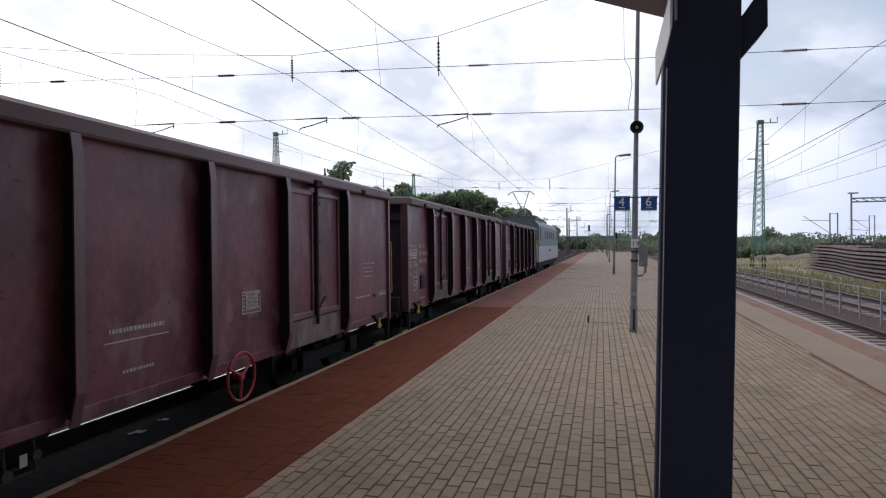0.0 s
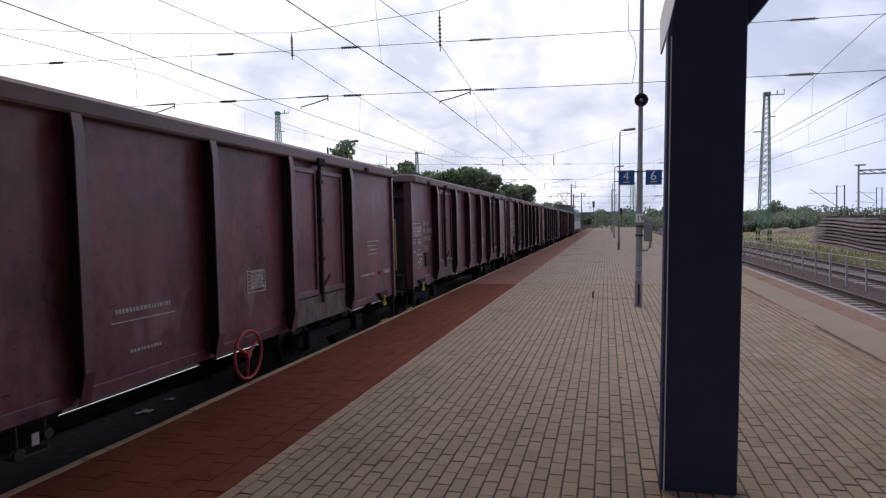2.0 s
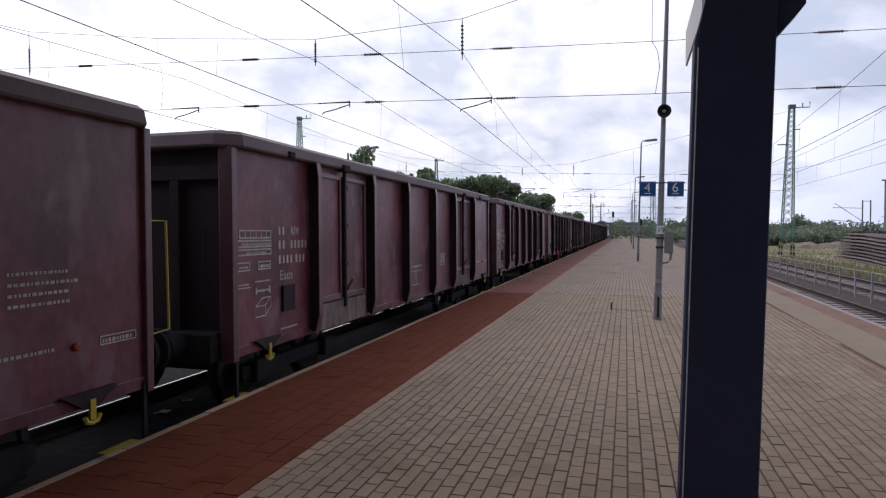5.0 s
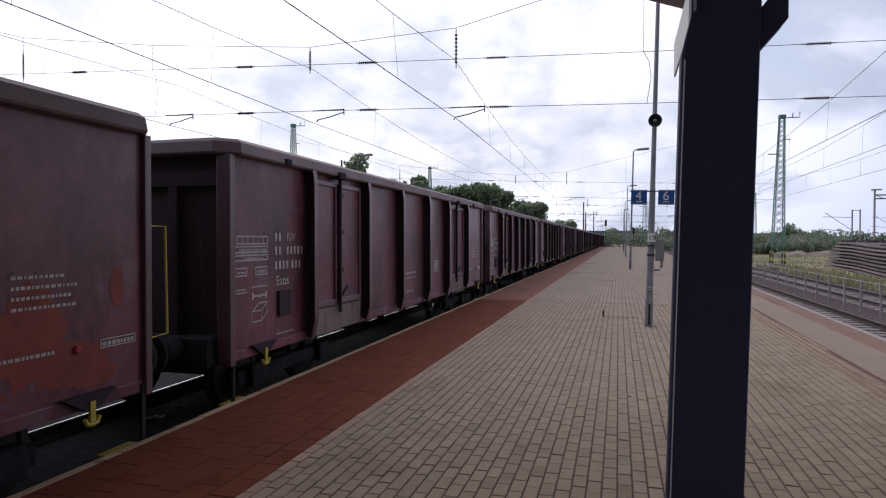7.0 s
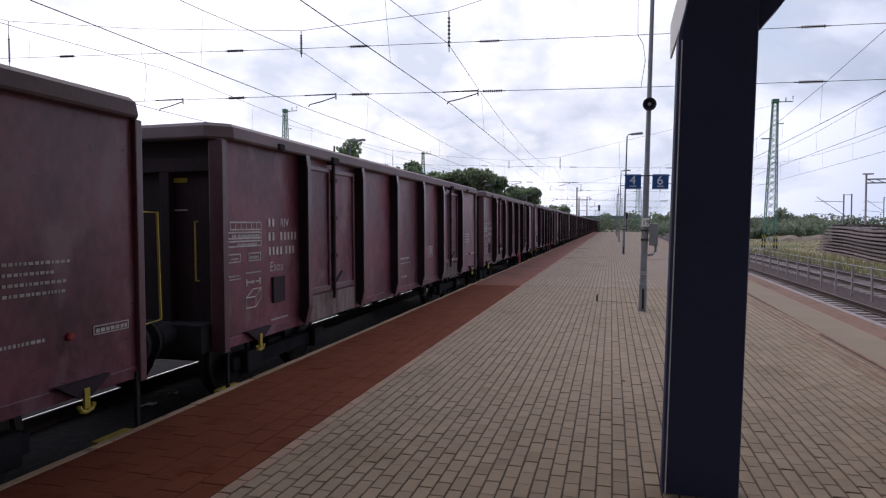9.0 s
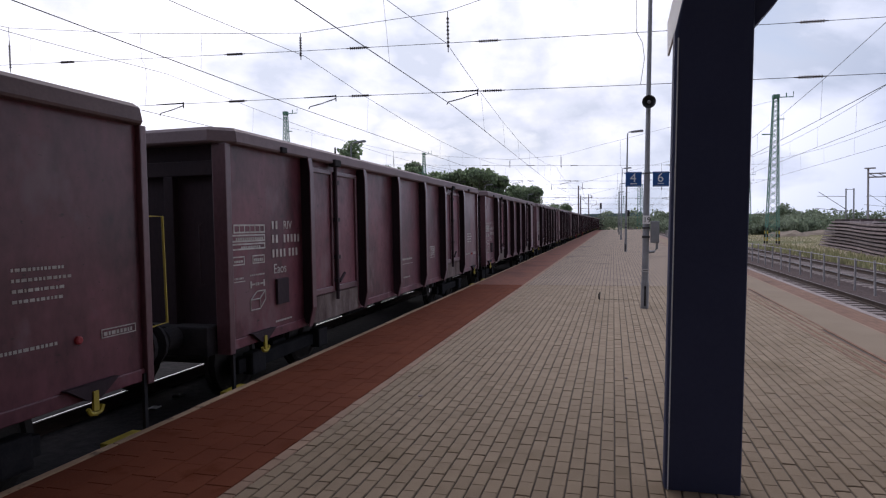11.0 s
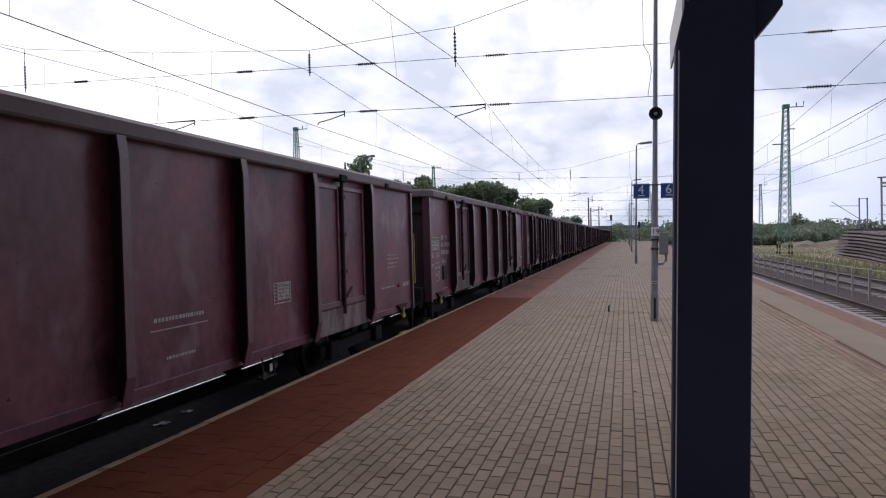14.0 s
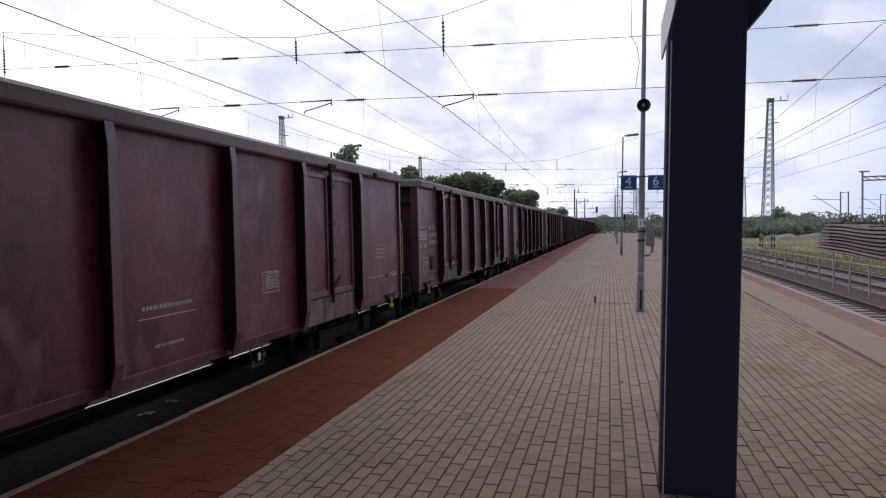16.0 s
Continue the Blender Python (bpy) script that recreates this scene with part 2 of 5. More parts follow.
WHITE = material("white_paint", (0.72, 0.72, 0.72), (0.80, 0.80, 0.80), 4.0, 0.5, 0.02, 0.0, 40)
LEAF = material("foliage", (0.17, 0.235, 0.14), (0.30, 0.365, 0.22), 0.4, 0.8, 0.0, 0.0, 3.0, island=0.35)
LEAF_DULL = material("scrub_foliage", (0.17, 0.215, 0.145), (0.29, 0.335, 0.24), 0.3, 0.85, 0.0, 0.0, 3.0, island=0.3)
GRASS = material("dry_grass", (0.36, 0.32, 0.19), (0.23, 0.25, 0.125), 0.5, 0.9, 0.0, 0.0, 3.0, island=0.3)
BARK = material("bark", (0.06, 0.045, 0.035), (0.10, 0.08, 0.06), 4.0, 0.9, 0.4, 0.0, 30)
OLD_SLEEPER = material("old_sleeper", (0.12, 0.088, 0.088), (0.23, 0.185, 0.18), 1.5, 0.9, 0.3, 0.0, 25, vary=0.25)
LOCO_TEAL = material("teal_paint", (0.12, 0.19, 0.205), (0.16, 0.23, 0.245), 0.8, 0.45, 0.03, 0.0, 20)
LOCO_WHITE = material("dirty_white_paint", (0.40, 0.42, 0.44), (0.50, 0.52, 0.53), 1.2, 0.5, 0.03, 0.0, 20)
ROOF_GREY = material("loco_roof_grey", (0.10, 0.10, 0.10), (0.17, 0.16, 0.15), 1.2, 0.7, 0.1, 0.0, 20)
for leafy, part_through in ((LEAF, 0.62), (LEAF_DULL, 0.55), (GRASS, 0.35)):
    ln, ll = leafy.node_tree.nodes, leafy.node_tree.links
    thru = ln.new("ShaderNodeBsdfTranslucent")
    both = ln.new("ShaderNodeMixShader")
    both.inputs["Fac"].default_value = part_through
    lb = ln["Principled BSDF"]
    ll.new(lb.inputs["Base Color"].links[0].from_socket, thru.inputs["Color"])
    ll.new(lb.outputs["BSDF"], both.inputs[1])
    ll.new(thru.outputs["BSDF"], both.inputs[2])
    ll.new(both.outputs["Shader"], ln["Material Output"].inputs["Surface"])
FENCE_GREY = material("dull_fence_grey", (0.29, 0.275, 0.28), (0.38, 0.365, 0.37), 3.0, 0.7, 0.05, 0.0, 30)
GLASS = material("dark_glass", (0.012, 0.015, 0.018), (0.02, 0.024, 0.028), 2.0, 0.3, 0.0, 0.0, 20, spec=0.15)


# ---- builders ----
def finish(name, bm, mat, parent=None, label="", smooth=False):
    me = bpy.data.meshes.new(name)
    bm.to_mesh(me)
    bm.free()
    me.materials.append(mat)
    if smooth:
        for p in me.polygons:
            p.use_smooth = True
    ob = new(name, me)
    if parent is not None:
        ob.parent = parent
    if label:
        tagged(ob, label)
    return ob


part = finish


def box(bm, x0, x1, y0, y1, z0, z1):
    v = [bm.verts.new(c) for c in ((x0, y0, z0), (x1, y0, z0), (x1, y1, z0), (x0, y1, z0), (x0, y0, z1), (x1, y0, z1), (x1, y1, z1), (x0, y1, z1))]
    for f in ((3, 2, 1, 0), (4, 5, 6, 7), (0, 1, 5, 4), (1, 2, 6, 5), (2, 3, 7, 6), (3, 0, 4, 7)):
        bm.faces.new([v[i] for i in f])
    return v


def boxes(*dims, bevel=0.0):
    bm = bmesh.new()
    for d in dims:
        box(bm, *d)
    if bevel:
        bmesh.ops.bevel(bm, geom=list(bm.edges), offset=bevel, segments=2, affect="EDGES", profile=0.6)
    return bm


def tube(bm, pts, r, n=6, r1=None):
    """A tube along a line of points, tapering from r to r1."""
    pts = [Vector(p) for p in pts]
    rings = []
    for i, p in enumerate(pts):
        d = (pts[min(i + 1, len(pts) - 1)] - pts[max(i - 1, 0)]).normalized()
        a = d.cross(Vector((0, 0, 1)) if abs(d.z) < 0.9 else Vector((1, 0, 0))).normalized()
        b = d.cross(a)
        rr = r if r1 is None else r + (r1 - r) * i / (len(pts) - 1)
        rings.append([bm.verts.new(p + rr * (math.cos(k * math.tau / n) * a + math.sin(k * math.tau / n) * b)) for k in range(n)])
    for u, w in zip(rings, rings[1:]):
        for k in range(n):
            bm.faces.new((u[k], u[(k + 1) % n], w[(k + 1) % n], w[k]))
    bm.faces.new(rings[0][::-1])
    bm.faces.new(rings[-1])


def tubes(*lines, r=0.02, n=6):
    bm = bmesh.new()
    for l in lines:
        tube(bm, l, r, n)
    return bm


def lathe(bm, profile, centre, axis="z", n=16):
    """A turned body: profile rows of (distance along the axis, radius)."""
    c = Vector(centre)
    rings = []
    for h, r in profile:
        ring = []
        for k in range(n):
            a, b = r * math.cos(k * math.tau / n), r * math.sin(k * math.tau / n)
            ring.append(bm.verts.new(c + (Vector((a, b, h)) if axis == "z" else Vector((h, a, b)) if axis == "x" else Vector((b, h, a)))))
        rings.append(ring)
    for u, w in zip(rings, rings[1:]):
        for k in range(n):
            bm.faces.new((u[k], u[(k + 1) % n], w[(k + 1) % n], w[k]))
    bm.faces.new(rings[0][::-1])
    bm.faces.new(rings[-1])


def extrude_y(bm, outline, y0, y1):
    """A prism along y from an outline of (x, z)."""
    a = [bm.verts.new((x, y0, z)) for x, z in outline]
    b = [bm.verts.new((x, y1, z)) for x, z in outline]
    k = len(outline)
    for i in range(k):
        bm.faces.new((a[i], a[(i + 1) % k], b[(i + 1) % k], b[i]))
    bm.faces.new(a[::-1])
    bm.faces.new(b)
    bmesh.ops.recalc_face_normals(bm, faces=bm.faces)


def lettering(name, text, size, mat, parent, m, label=""):
    """Built-in font text as a thin mesh, in the plane of m."""
    cu = bpy.data.curves.new(name, "FONT")
    cu.body, cu.size, cu.extrude, cu.align_x = text, size, 0.0015, "LEFT"
    tmp = bpy.data.objects.new(name, cu)
    me = bpy.data.meshes.new_from_object(tmp)
    bpy.data.objects.remove(tmp)
    me.materials.clear()
    me.materials.append(mat)
    ob = new(name, me)
    ob.parent = parent
    ob.matrix_basis = m
    if label:
        tagged(ob, label)
    return ob


def thing(name, m, label, category, group="", kind=""):
    ob = new(name)
    ob.matrix_basis = m
    return tagged(ob, label, category, group, kind)


# ---- ground, tracks, platform ----
RAIL = -0.45


def sheet(name, mat, x0, x1, y0, y1, z, nx, ny, wave, label, category):
    bm = bmesh.new()
    g = [[bm.verts.new((x0 + (x1 - x0) * i / nx, y0 + (y1 - y0) * j / ny, z + wave * noise.noise((i * 0.7, j * 0.7, 3.1)))) for i in range(nx + 1)] for j in range(ny + 1)]
    for j in range(ny):
        for i in range(nx):
            bm.faces.new((g[j][i], g[j][i + 1], g[j + 1][i + 1], g[j + 1][i]))
    return tagged(finish(name, bm, mat), label, category, kind="structure")


sheet("ground", FIELD, -1500, 1500, -900, 3000, -0.95, 100, 100, 0.0, "flat dry grass and earth reaching to the horizon", "ground")


def track(name, x, slope, y0, y1, label, bed=BALLAST):
    """Ballast bed, sleepers and two rails. x is the centre at y = 0."""
    yaw = -math.degrees(math.atan(slope))
    t = thing(name, pose(x, 0, -0.30 if x > 0 else 0, 0, 0, yaw), label, "railway track", kind="structure")
    bm = bmesh.new()
    extrude_y(bm, [(-2.3, -0.94), (2.3, -0.94), (1.9, RAIL - 0.19), (-1.9, RAIL - 0.19)], y0, y1)
    part("ballast_bed", bm, bed, t)
    # stones lie higher between the rails and on the side away from the platform
    away = 1 if x > 0 else -1
    bm = bmesh.new()
    if x < 0:
        extrude_y(bm, [(-0.66, RAIL - 0.3), (0.66, RAIL - 0.3), (0.60, RAIL - 0.14), (-0.60, RAIL - 0.14)], y0, y1)
    extrude_y(bm, [(away * 0.86, RAIL - 0.3), (away * 2.5, -0.94), (away * 2.0, RAIL - 0.16), (away * 0.90, RAIL - 0.15)][::away], y0, y1)
    part("ballast_fill", bm, bed, t)
    for s in (-0.7525, 0.7525):
        bm = bmesh.new()
        extrude_y(bm, [(s - 0.06, RAIL - 0.16), (s + 0.06, RAIL - 0.16), (s + 0.06, RAIL - 0.145), (s + 0.012, RAIL - 0.12), (s + 0.012, RAIL - 0.045), (s + 0.034, RAIL - 0.035), (s + 0.034, RAIL - 0.004), (s - 0.034, RAIL - 0.004), (s - 0.034, RAIL - 0.035), (s - 0.012, RAIL - 0.045), (s - 0.012, RAIL - 0.12), (s - 0.06, RAIL - 0.145)], y0, y1)
        rail = part("rail", bm, RAIL_RUST, t)
        part("running_surface", boxes((s - 0.010, s + 0.010, y0, y1, RAIL - 0.004, RAIL)), CHROME if x < 0 else RAIL_DULL, rail, "polished top of the rail")
    return t


def sleepers(t, y0, y1, step, limit, mat=CONCRETE):
    """Sleepers of one track: the nearest as pieces, the rest joined."""
    me, k, y = None, 0, y0
    rest = bmesh.new()
    while y < y1:
        if k < limit:
            if me is None:
                bm = boxes((-1.3, 1.3, -0.12, 0.12, RAIL - 0.30, RAIL - 0.165), bevel=0.02)
                ob = part("sleeper", bm, mat, t)
                me = ob.data
            else:
                ob = new("sleeper", me)
                ob.parent = t
            ob.location = (0, y, 0.004 * math.sin(k * 3.7))
        else:
            box(rest, -1.3, 1.3, y - 0.12, y + 0.12, RAIL - 0.30, RAIL - 0.165)
        y += step
        k += 1
    tagged(part("sleeper_row", rest, mat, t), kind="stuff")


TRACK_X = -5.5
track_1 = track("track_1", TRACK_X, 0.0, -420, 640, "ballasted track with rusty rails beside the platform edge", SHADED_BALLAST)
track_2 = track("track_2", 6.52, 0.002, -40, 420, "empty ballasted track with concrete sleepers beside the platform")
track_3 = track("track_3", 10.40, 0.002, -40, 420, "empty ballasted track behind the low fence")
track_4 = track("track_4", -10.2, 0.0, -100, 640, "empty ballasted track beyond the freight train", SHADED_BALLAST)
track_5 = track("track_5", -16.0, 0.0, -100, 640, "empty ballasted track beyond the freight train", SHADED_BALLAST)


def right_edge(y):
    return 4.12 + 0.017 * y


def platform():
    """The platform body; its top lies 6 cm under the pavers near the camera and carries the far paving."""
    PY0, PY1 = -40.0, 142.0
    bm = bmesh.new()
    a = [(-3.80, PY0), (right_edge(PY0) - 0.02, PY0), (right_edge(PY1) - 0.02, PY1), (-3.80, PY1)]
    lo = [bm.verts.new((x, y, -0.94)) for x, y in a]
    hi = [bm.verts.new((x, y, -0.062)) for x, y in a]
    for i in range(4):
        bm.faces.new((lo[i], lo[(i + 1) % 4], hi[(i + 1) % 4], hi[i]))
    bm.faces.new(hi)
    p = tagged(finish("platform", bm, KERB), "long island platform of pavers with red safety strips", "platform", kind="structure")
    return p


plat = platform()


def paved_material(name, base, alt, joint):
    """Far paving: running bond of 10 by 20 cm pavers, long side along the platform."""
    m = material(name, base, alt, 0.9, 0.85, 0.0, 0.0, 30, spec=0.15, dust=0.15, spots=((base[0] * 0.75, base[1] * 0.75, base[2] * 0.75), 0.5, 0.58))
    n, l = m.node_tree.nodes, m.node_tree.links
    bs = n["Principled BSDF"]
    src = bs.inputs["Base Color"].links[0].from_socket
    co = n.new("ShaderNodeTexCoord")
    mp = n.new("ShaderNodeMapping")
    mp.inputs["Rotation"].default_value = (0, 0, radians(90))
    br = n.new("ShaderNodeTexBrick")
    br.inputs["Scale"].default_value = 1.0
    br.inputs["Brick Width"].default_value, br.inputs["Row Height"].default_value = 0.2, 0.1
    br.inputs["Mortar Size"].default_value = 0.007
    br.inputs["Color1"].default_value, br.inputs["Color2"].default_value = (0.85, 0.85, 0.85, 1), (1.12, 1.12, 1.12, 1)
    br.inputs["Mortar"].default_value = (joint, joint, joint, 1)
    mul = n.new("ShaderNodeMix")
    mul.data_type, mul.blend_type = "RGBA", "MULTIPLY"
    mul.inputs["Factor"].default_value = 1.0
    l.new(co.outputs["Object"], mp.inputs["Vector"])
    l.new(mp.outputs["Vector"], br.inputs["Vector"])
    l.new(src, mul.inputs["A"])
    l.new(br.outputs["Color"], mul.inputs["B"])
    l.new(mul.outputs["Result"], bs.inputs["Base Color"])
    return m


PAVED = paved_material("far_paving", (0.236, 0.174, 0.123), (0.302, 0.229, 0.168), 0.24)
RED_PAVED = paved_material("far_red_paving", (0.145, 0.044, 0.022), (0.190, 0.065, 0.034), 0.80)
SMOOTH = material("plain_concrete_band", (0.205, 0.155, 0.108), (0.258, 0.198, 0.142), 0.8, 0.88, 0.2, 0.0, 60, spec=0.2, spots=((0.22, 0.165, 0.12), 0.7, 0.60))
DULL_RED = paved_material("far_dull_red", (0.205, 0.110, 0.068), (0.255, 0.145, 0.095), 0.75)
NEAR0, NEAR1 = 1.4, 17.0
EDGE_IN, RED_IN, LIGHT_IN = -3.745, -2.40, -2.30


def slab(name, mat, outline, z0, z1, label=""):
    bm = bmesh.new()
    lo = [bm.verts.new((x, y, z0)) for x, y in outline]
    hi = [bm.verts.new((x, y, z1)) for x, y in outline]
    k = len(outline)
    for i in range(k):
        bm.faces.new((lo[i], lo[(i + 1) % k], hi[(i + 1) % k], hi[i]))
    bm.faces.new(hi)
    bmesh.ops.recalc_face_normals(bm, faces=bm.faces)
    return part(name, bm, mat, plat, label)


def strip(name, mat, xa, xb, y0, y1, z1, label=""):
    return slab(name, mat, [(xa(y0), y0), (xb(y0), y0), (xb(y1), y1), (xa(y1), y1)], -0.06, z1, label)


def flat(c):
    return lambda y: c


for y0, y1 in ((-40.0, NEAR0), (NEAR1, 142.0)):
    strip("paving", PAVED, flat(LIGHT_IN), lambda y: right_edge(y) - 0.52, y0, y1, 0.0)
    strip("light_course", PAVER_LIGHT, flat(RED_IN), flat(LIGHT_IN), y0, y1, 0.0)
    strip("red_strip", RED_PAVED, flat(EDGE_IN), flat(RED_IN), y0, y1, 0.0)
strip("red_strip", DULL_RED, lambda y: right_edge(y) - 0.53, lambda y: right_edge(y) - 0.1, -40, 142, 0.001)
strip("light_course", PAVER_LIGHT, lambda y: right_edge(y) - 0.56, lambda y: right_edge(y) - 0.53, -40, 142, 0.002)
strip("smooth_band", SMOOTH, lambda y: right_edge(y) - 1.20, lambda y: right_edge(y) - 0.56, -40, 142, 0.002, "plain pale concrete band")
strip("kerb", CONCRETE, lambda y: right_edge(y) - 0.1, lambda y: right_edge(y) + 0.02, -40, 142, 0.004)
strip("joint_bed", JOINT, flat(RED_IN), lambda y: right_edge(y) - 0.52, NEAR0, NEAR1, -0.009)
strip("joint_bed", REDJOINT, flat(EDGE_IN), flat(RED_IN), NEAR0, NEAR1, -0.006)
for dx in (-1.46, -1.36, -1.24, -1.15):
    strip("drain_course", DULL_RED, lambda y: right_edge(y) + dx - 0.075, lambda y: right_edge(y) + dx - 0.04, -40, 142, 0.003)
strip("repair_joint", JOINT, flat(-0.30), flat(0.52), 13.925, 13.94, 0.0025)


# ---- freight wagons ----
# wagon space: x = 0 on the track's centre, y = 0 at the rear end wall, z = 0 at platform level; the body is 12.84 m long
LEN, PITCH, HALF = 12.84, 14.04, 1.44
POSTS = (1.70, 3.60, 5.27, 6.98, 8.60, 10.55)
DOORS = ((1.80, 3.50), (8.70, 10.45))


def bars(rows, parent, name="stencil_bar", label="", r=HALF + 0.004):
    """Flat painted strokes on the side that faces the platform: rows of (y0, y1, z0, z1)."""
    bm = bmesh.new()
    for y0, y1, z0, z1 in rows:
        box(bm, r, r + 0.003, y0, y1, z0, z1)
    return tagged(part(name, bm, STENCIL, parent, label), kind="stuff")


def frame_rows(y0, y1, z0, z1, w=0.018):
    return [(y0, y1, z0, z0 + w), (y0, y1, z1 - w, z1), (y0, y0 + w, z0 + w, z1 - w), (y1 - w, y1, z0 + w, z1 - w)]


def scribble(y0, y1, z, h, seed, gap=0.013):
    """A row of short strokes in place of writing that cannot be read."""
    rnd = random.Random(seed)
    rows, y = [], y0
    while y < y1 - 0.02:
        w = min(rnd.uniform(0.014, 0.042), y1 - y)
        rows.append((y, y + w, z, z + h * 0.7))
        y += w + gap
    return rows


def bogie(parent, yc):
    b = part("bogie", boxes((-0.92, 0.92, yc - 0.18, yc + 0.18, -0.1, 0.1), bevel=0.02), DARK_STEEL, parent, "grimy two-axle bogie")
    for xa in (0.92, -1.06):
        part("side_frame", boxes((xa, xa + 0.14, yc - 1.2, yc + 1.2, -0.12, 0.06), bevel=0.02), DARK_STEEL, b)
    for ya in (yc - 0.9, yc + 0.9):
        bm = bmesh.new()
        for s in (-1, 1):
            lathe(bm, [(s * 0.68, 0.40), (s * 0.70, 0.49), (s * 0.735, 0.48), (s * 0.74, 0.455), (s * 0.815, 0.45), (s * 0.82, 0.38), (s * 0.79, 0.36), (s * 0.78, 0.12), (s * 0.84, 0.1)], (0, ya, RAIL + 0.455), "x", 20)
        tube(bm, [(-0.7, ya, RAIL + 0.455), (0.7, ya, RAIL + 0.455)], 0.08, 10)
        bmesh.ops.recalc_face_normals(bm, faces=bm.faces)
        part("wheelset", bm, WHEEL_STEEL, b)
        for s in (-1, 1):
            part("axle_box", boxes((min(s * 1.0, s * 1.16), max(s * 1.0, s * 1.16), ya - 0.15, ya + 0.15, -0.16, 0.12), bevel=0.03), DARK_STEEL, b)
    return b


def markings(w, seed):
    """Stencilled data on the platform side: tables, type name and strokes for the numbers."""
    rnd = random.Random(seed)
    rows = frame_rows(0.16, 0.80, 1.62, 1.72) + frame_rows(0.10, 0.80, 1.52, 1.605) + frame_rows(0.10, 0.80, 1.43, 1.505)
    rows += [(0.16 + 0.105 * i, 0.174 + 0.105 * i, 1.63, 1.71) for i in range(1, 6)]
    rows += scribble(0.2, 0.78, 1.54, 0.045, seed) + scribble(0.3, 0.7, 1.45, 0.03, seed + 1)
    bars(rows, w, "load_table")
    bars(frame_rows(0.12, 0.36, 1.26, 1.36, 0.014) + frame_rows(0.52, 0.78, 1.26, 1.36, 0.014) + scribble(0.16, 0.32, 1.29, 0.035, seed + 2) + scribble(0.55, 0.75, 1.285, 0.05, seed + 3), w, "data_box")
    bars(scribble(0.10, 0.36, 1.10, 0.03, seed + 4) + [(0.10, 0.36, 1.07, 1.08)] + scribble(0.46, 0.78, 1.12, 0.025, seed + 5) + [(0.46, 0.49, 0.98, 1.06), (0.74, 0.77, 0.98, 1.06), (0.49, 0.56, 1.01, 1.03), (0.67, 0.74, 1.01, 1.03)] + scribble(0.57, 0.67, 1.0, 0.05, seed + 6), w, "data_line")
    bm = bmesh.new()
    lines = (((0.46, 0.72), (0.66, 0.72)), ((0.66, 0.72), (0.78, 0.82)), ((0.78, 0.82), (0.78, 0.93)), ((0.78, 0.93), (0.60, 0.93)), ((0.60, 0.93), (0.46, 0.84)), ((0.46, 0.84), (0.46, 0.72)), ((0.46, 0.84), (0.66, 0.84)), ((0.66, 0.84), (0.78, 0.93)), ((0.66, 0.84), (0.66, 0.72)))
    for (ya, za), (yb, zb) in lines:
        tube(bm, [(HALF + 0.004, ya, za), (HALF + 0.004, yb, zb)], 0.008, 4)
    tagged(part("box_symbol", bm, STENCIL, w), kind="stuff")
    side = Matrix.Translation((HALF + 0.004, 0, 0)) @ Euler((radians(90), 0, radians(90))).to_matrix().to_4x4()
    digits = [(0.96, 1.66), (1.05, 1.66), (0.96, 1.49), (1.05, 1.49)] + [(0.96 + 0.09 * q, 1.31) for q in range(4)] + [(1.36 + 0.09 * q, 1.31) for q in range(3)] + [(1.24 + 0.09 * q, 1.49) for q in range(5)]
    rows = [(y, y + 0.045, z, z + 0.10) for y, z in digits]
    bars(rows, w, "number_stroke")
    lettering("type_letters", "RIV", 0.15, STENCIL, w, Matrix.Translation((0, 1.24, 1.66)) @ side)
    lettering("type_letters", "Eaos", 0.17, STENCIL, w, Matrix.Translation((0, 0.98, 1.11)) @ side)
    bars(scribble(1.0, 1.4, 0.5, 0.03, seed + 8), w, "data_line")
    # small data further along the side
    bars(scribble(5.75, 6.45, 0.98, 0.055, seed + 9) + [(5.7, 6.5, 0.90, 0.91)] + scribble(5.9, 6.3, 0.62, 0.04, seed + 10), w, "data_line")
    bars(frame_rows(7.76, 8.16, 0.93, 1.19, 0.010) + sum([[(7.77, 8.15, 0.975 + 0.043 * q, 0.981 + 0.043 * q)] + scribble(7.86, 8.13, 0.987 + 0.043 * q, 0.03, seed + 11 + q, 0.014) for q in range(5)], []) + [(7.845, 7.852, 0.94, 1.18)], w, "route_table")
    bars(sum([scribble(11.55, 12.05 + rnd.uniform(-0.08, 0.08), 1.17 + 0.075 * i, 0.034, seed + 14 + i, 0.013) for i in range(4)], []), w, "data_line")
    bars(frame_rows(12.32, 12.70, 0.79, 0.865, 0.009) + scribble(12.345, 12.68, 0.807, 0.045, seed + 20), w, "data_box")
    bars(scribble(11.2, 11.9, 0.82, 0.036, seed + 21), w, "data_line")
    bars(scribble(2.1, 2.5, 0.48, 0.06, seed + 22), w, "data_line")


def door_leaf(w, y0, y1, s):
    x0, x1 = sorted((s * (HALF - 0.01), s * (HALF + 0.028)))
    d = part("door", boxes((x0, x1, y0, y1, 0.72, 2.50), bevel=0.01), WAGON, w, "steel side door")
    e0, e1 = sorted((s * (HALF + 0.028), s * (HALF + 0.060)))
    part("door_frame", boxes((e0, e1, y0, y0 + 0.05, 0.72, 2.50), (e0, e1, y1 - 0.05, y1, 0.72, 2.50), (e0, e1, y0 + 0.05, y1 - 0.05, 2.44, 2.50), (e0, e1, y0 + 0.05, y1 - 0.05, 0.72, 0.80), bevel=0.008), WAGON_RIB, d)
    return d


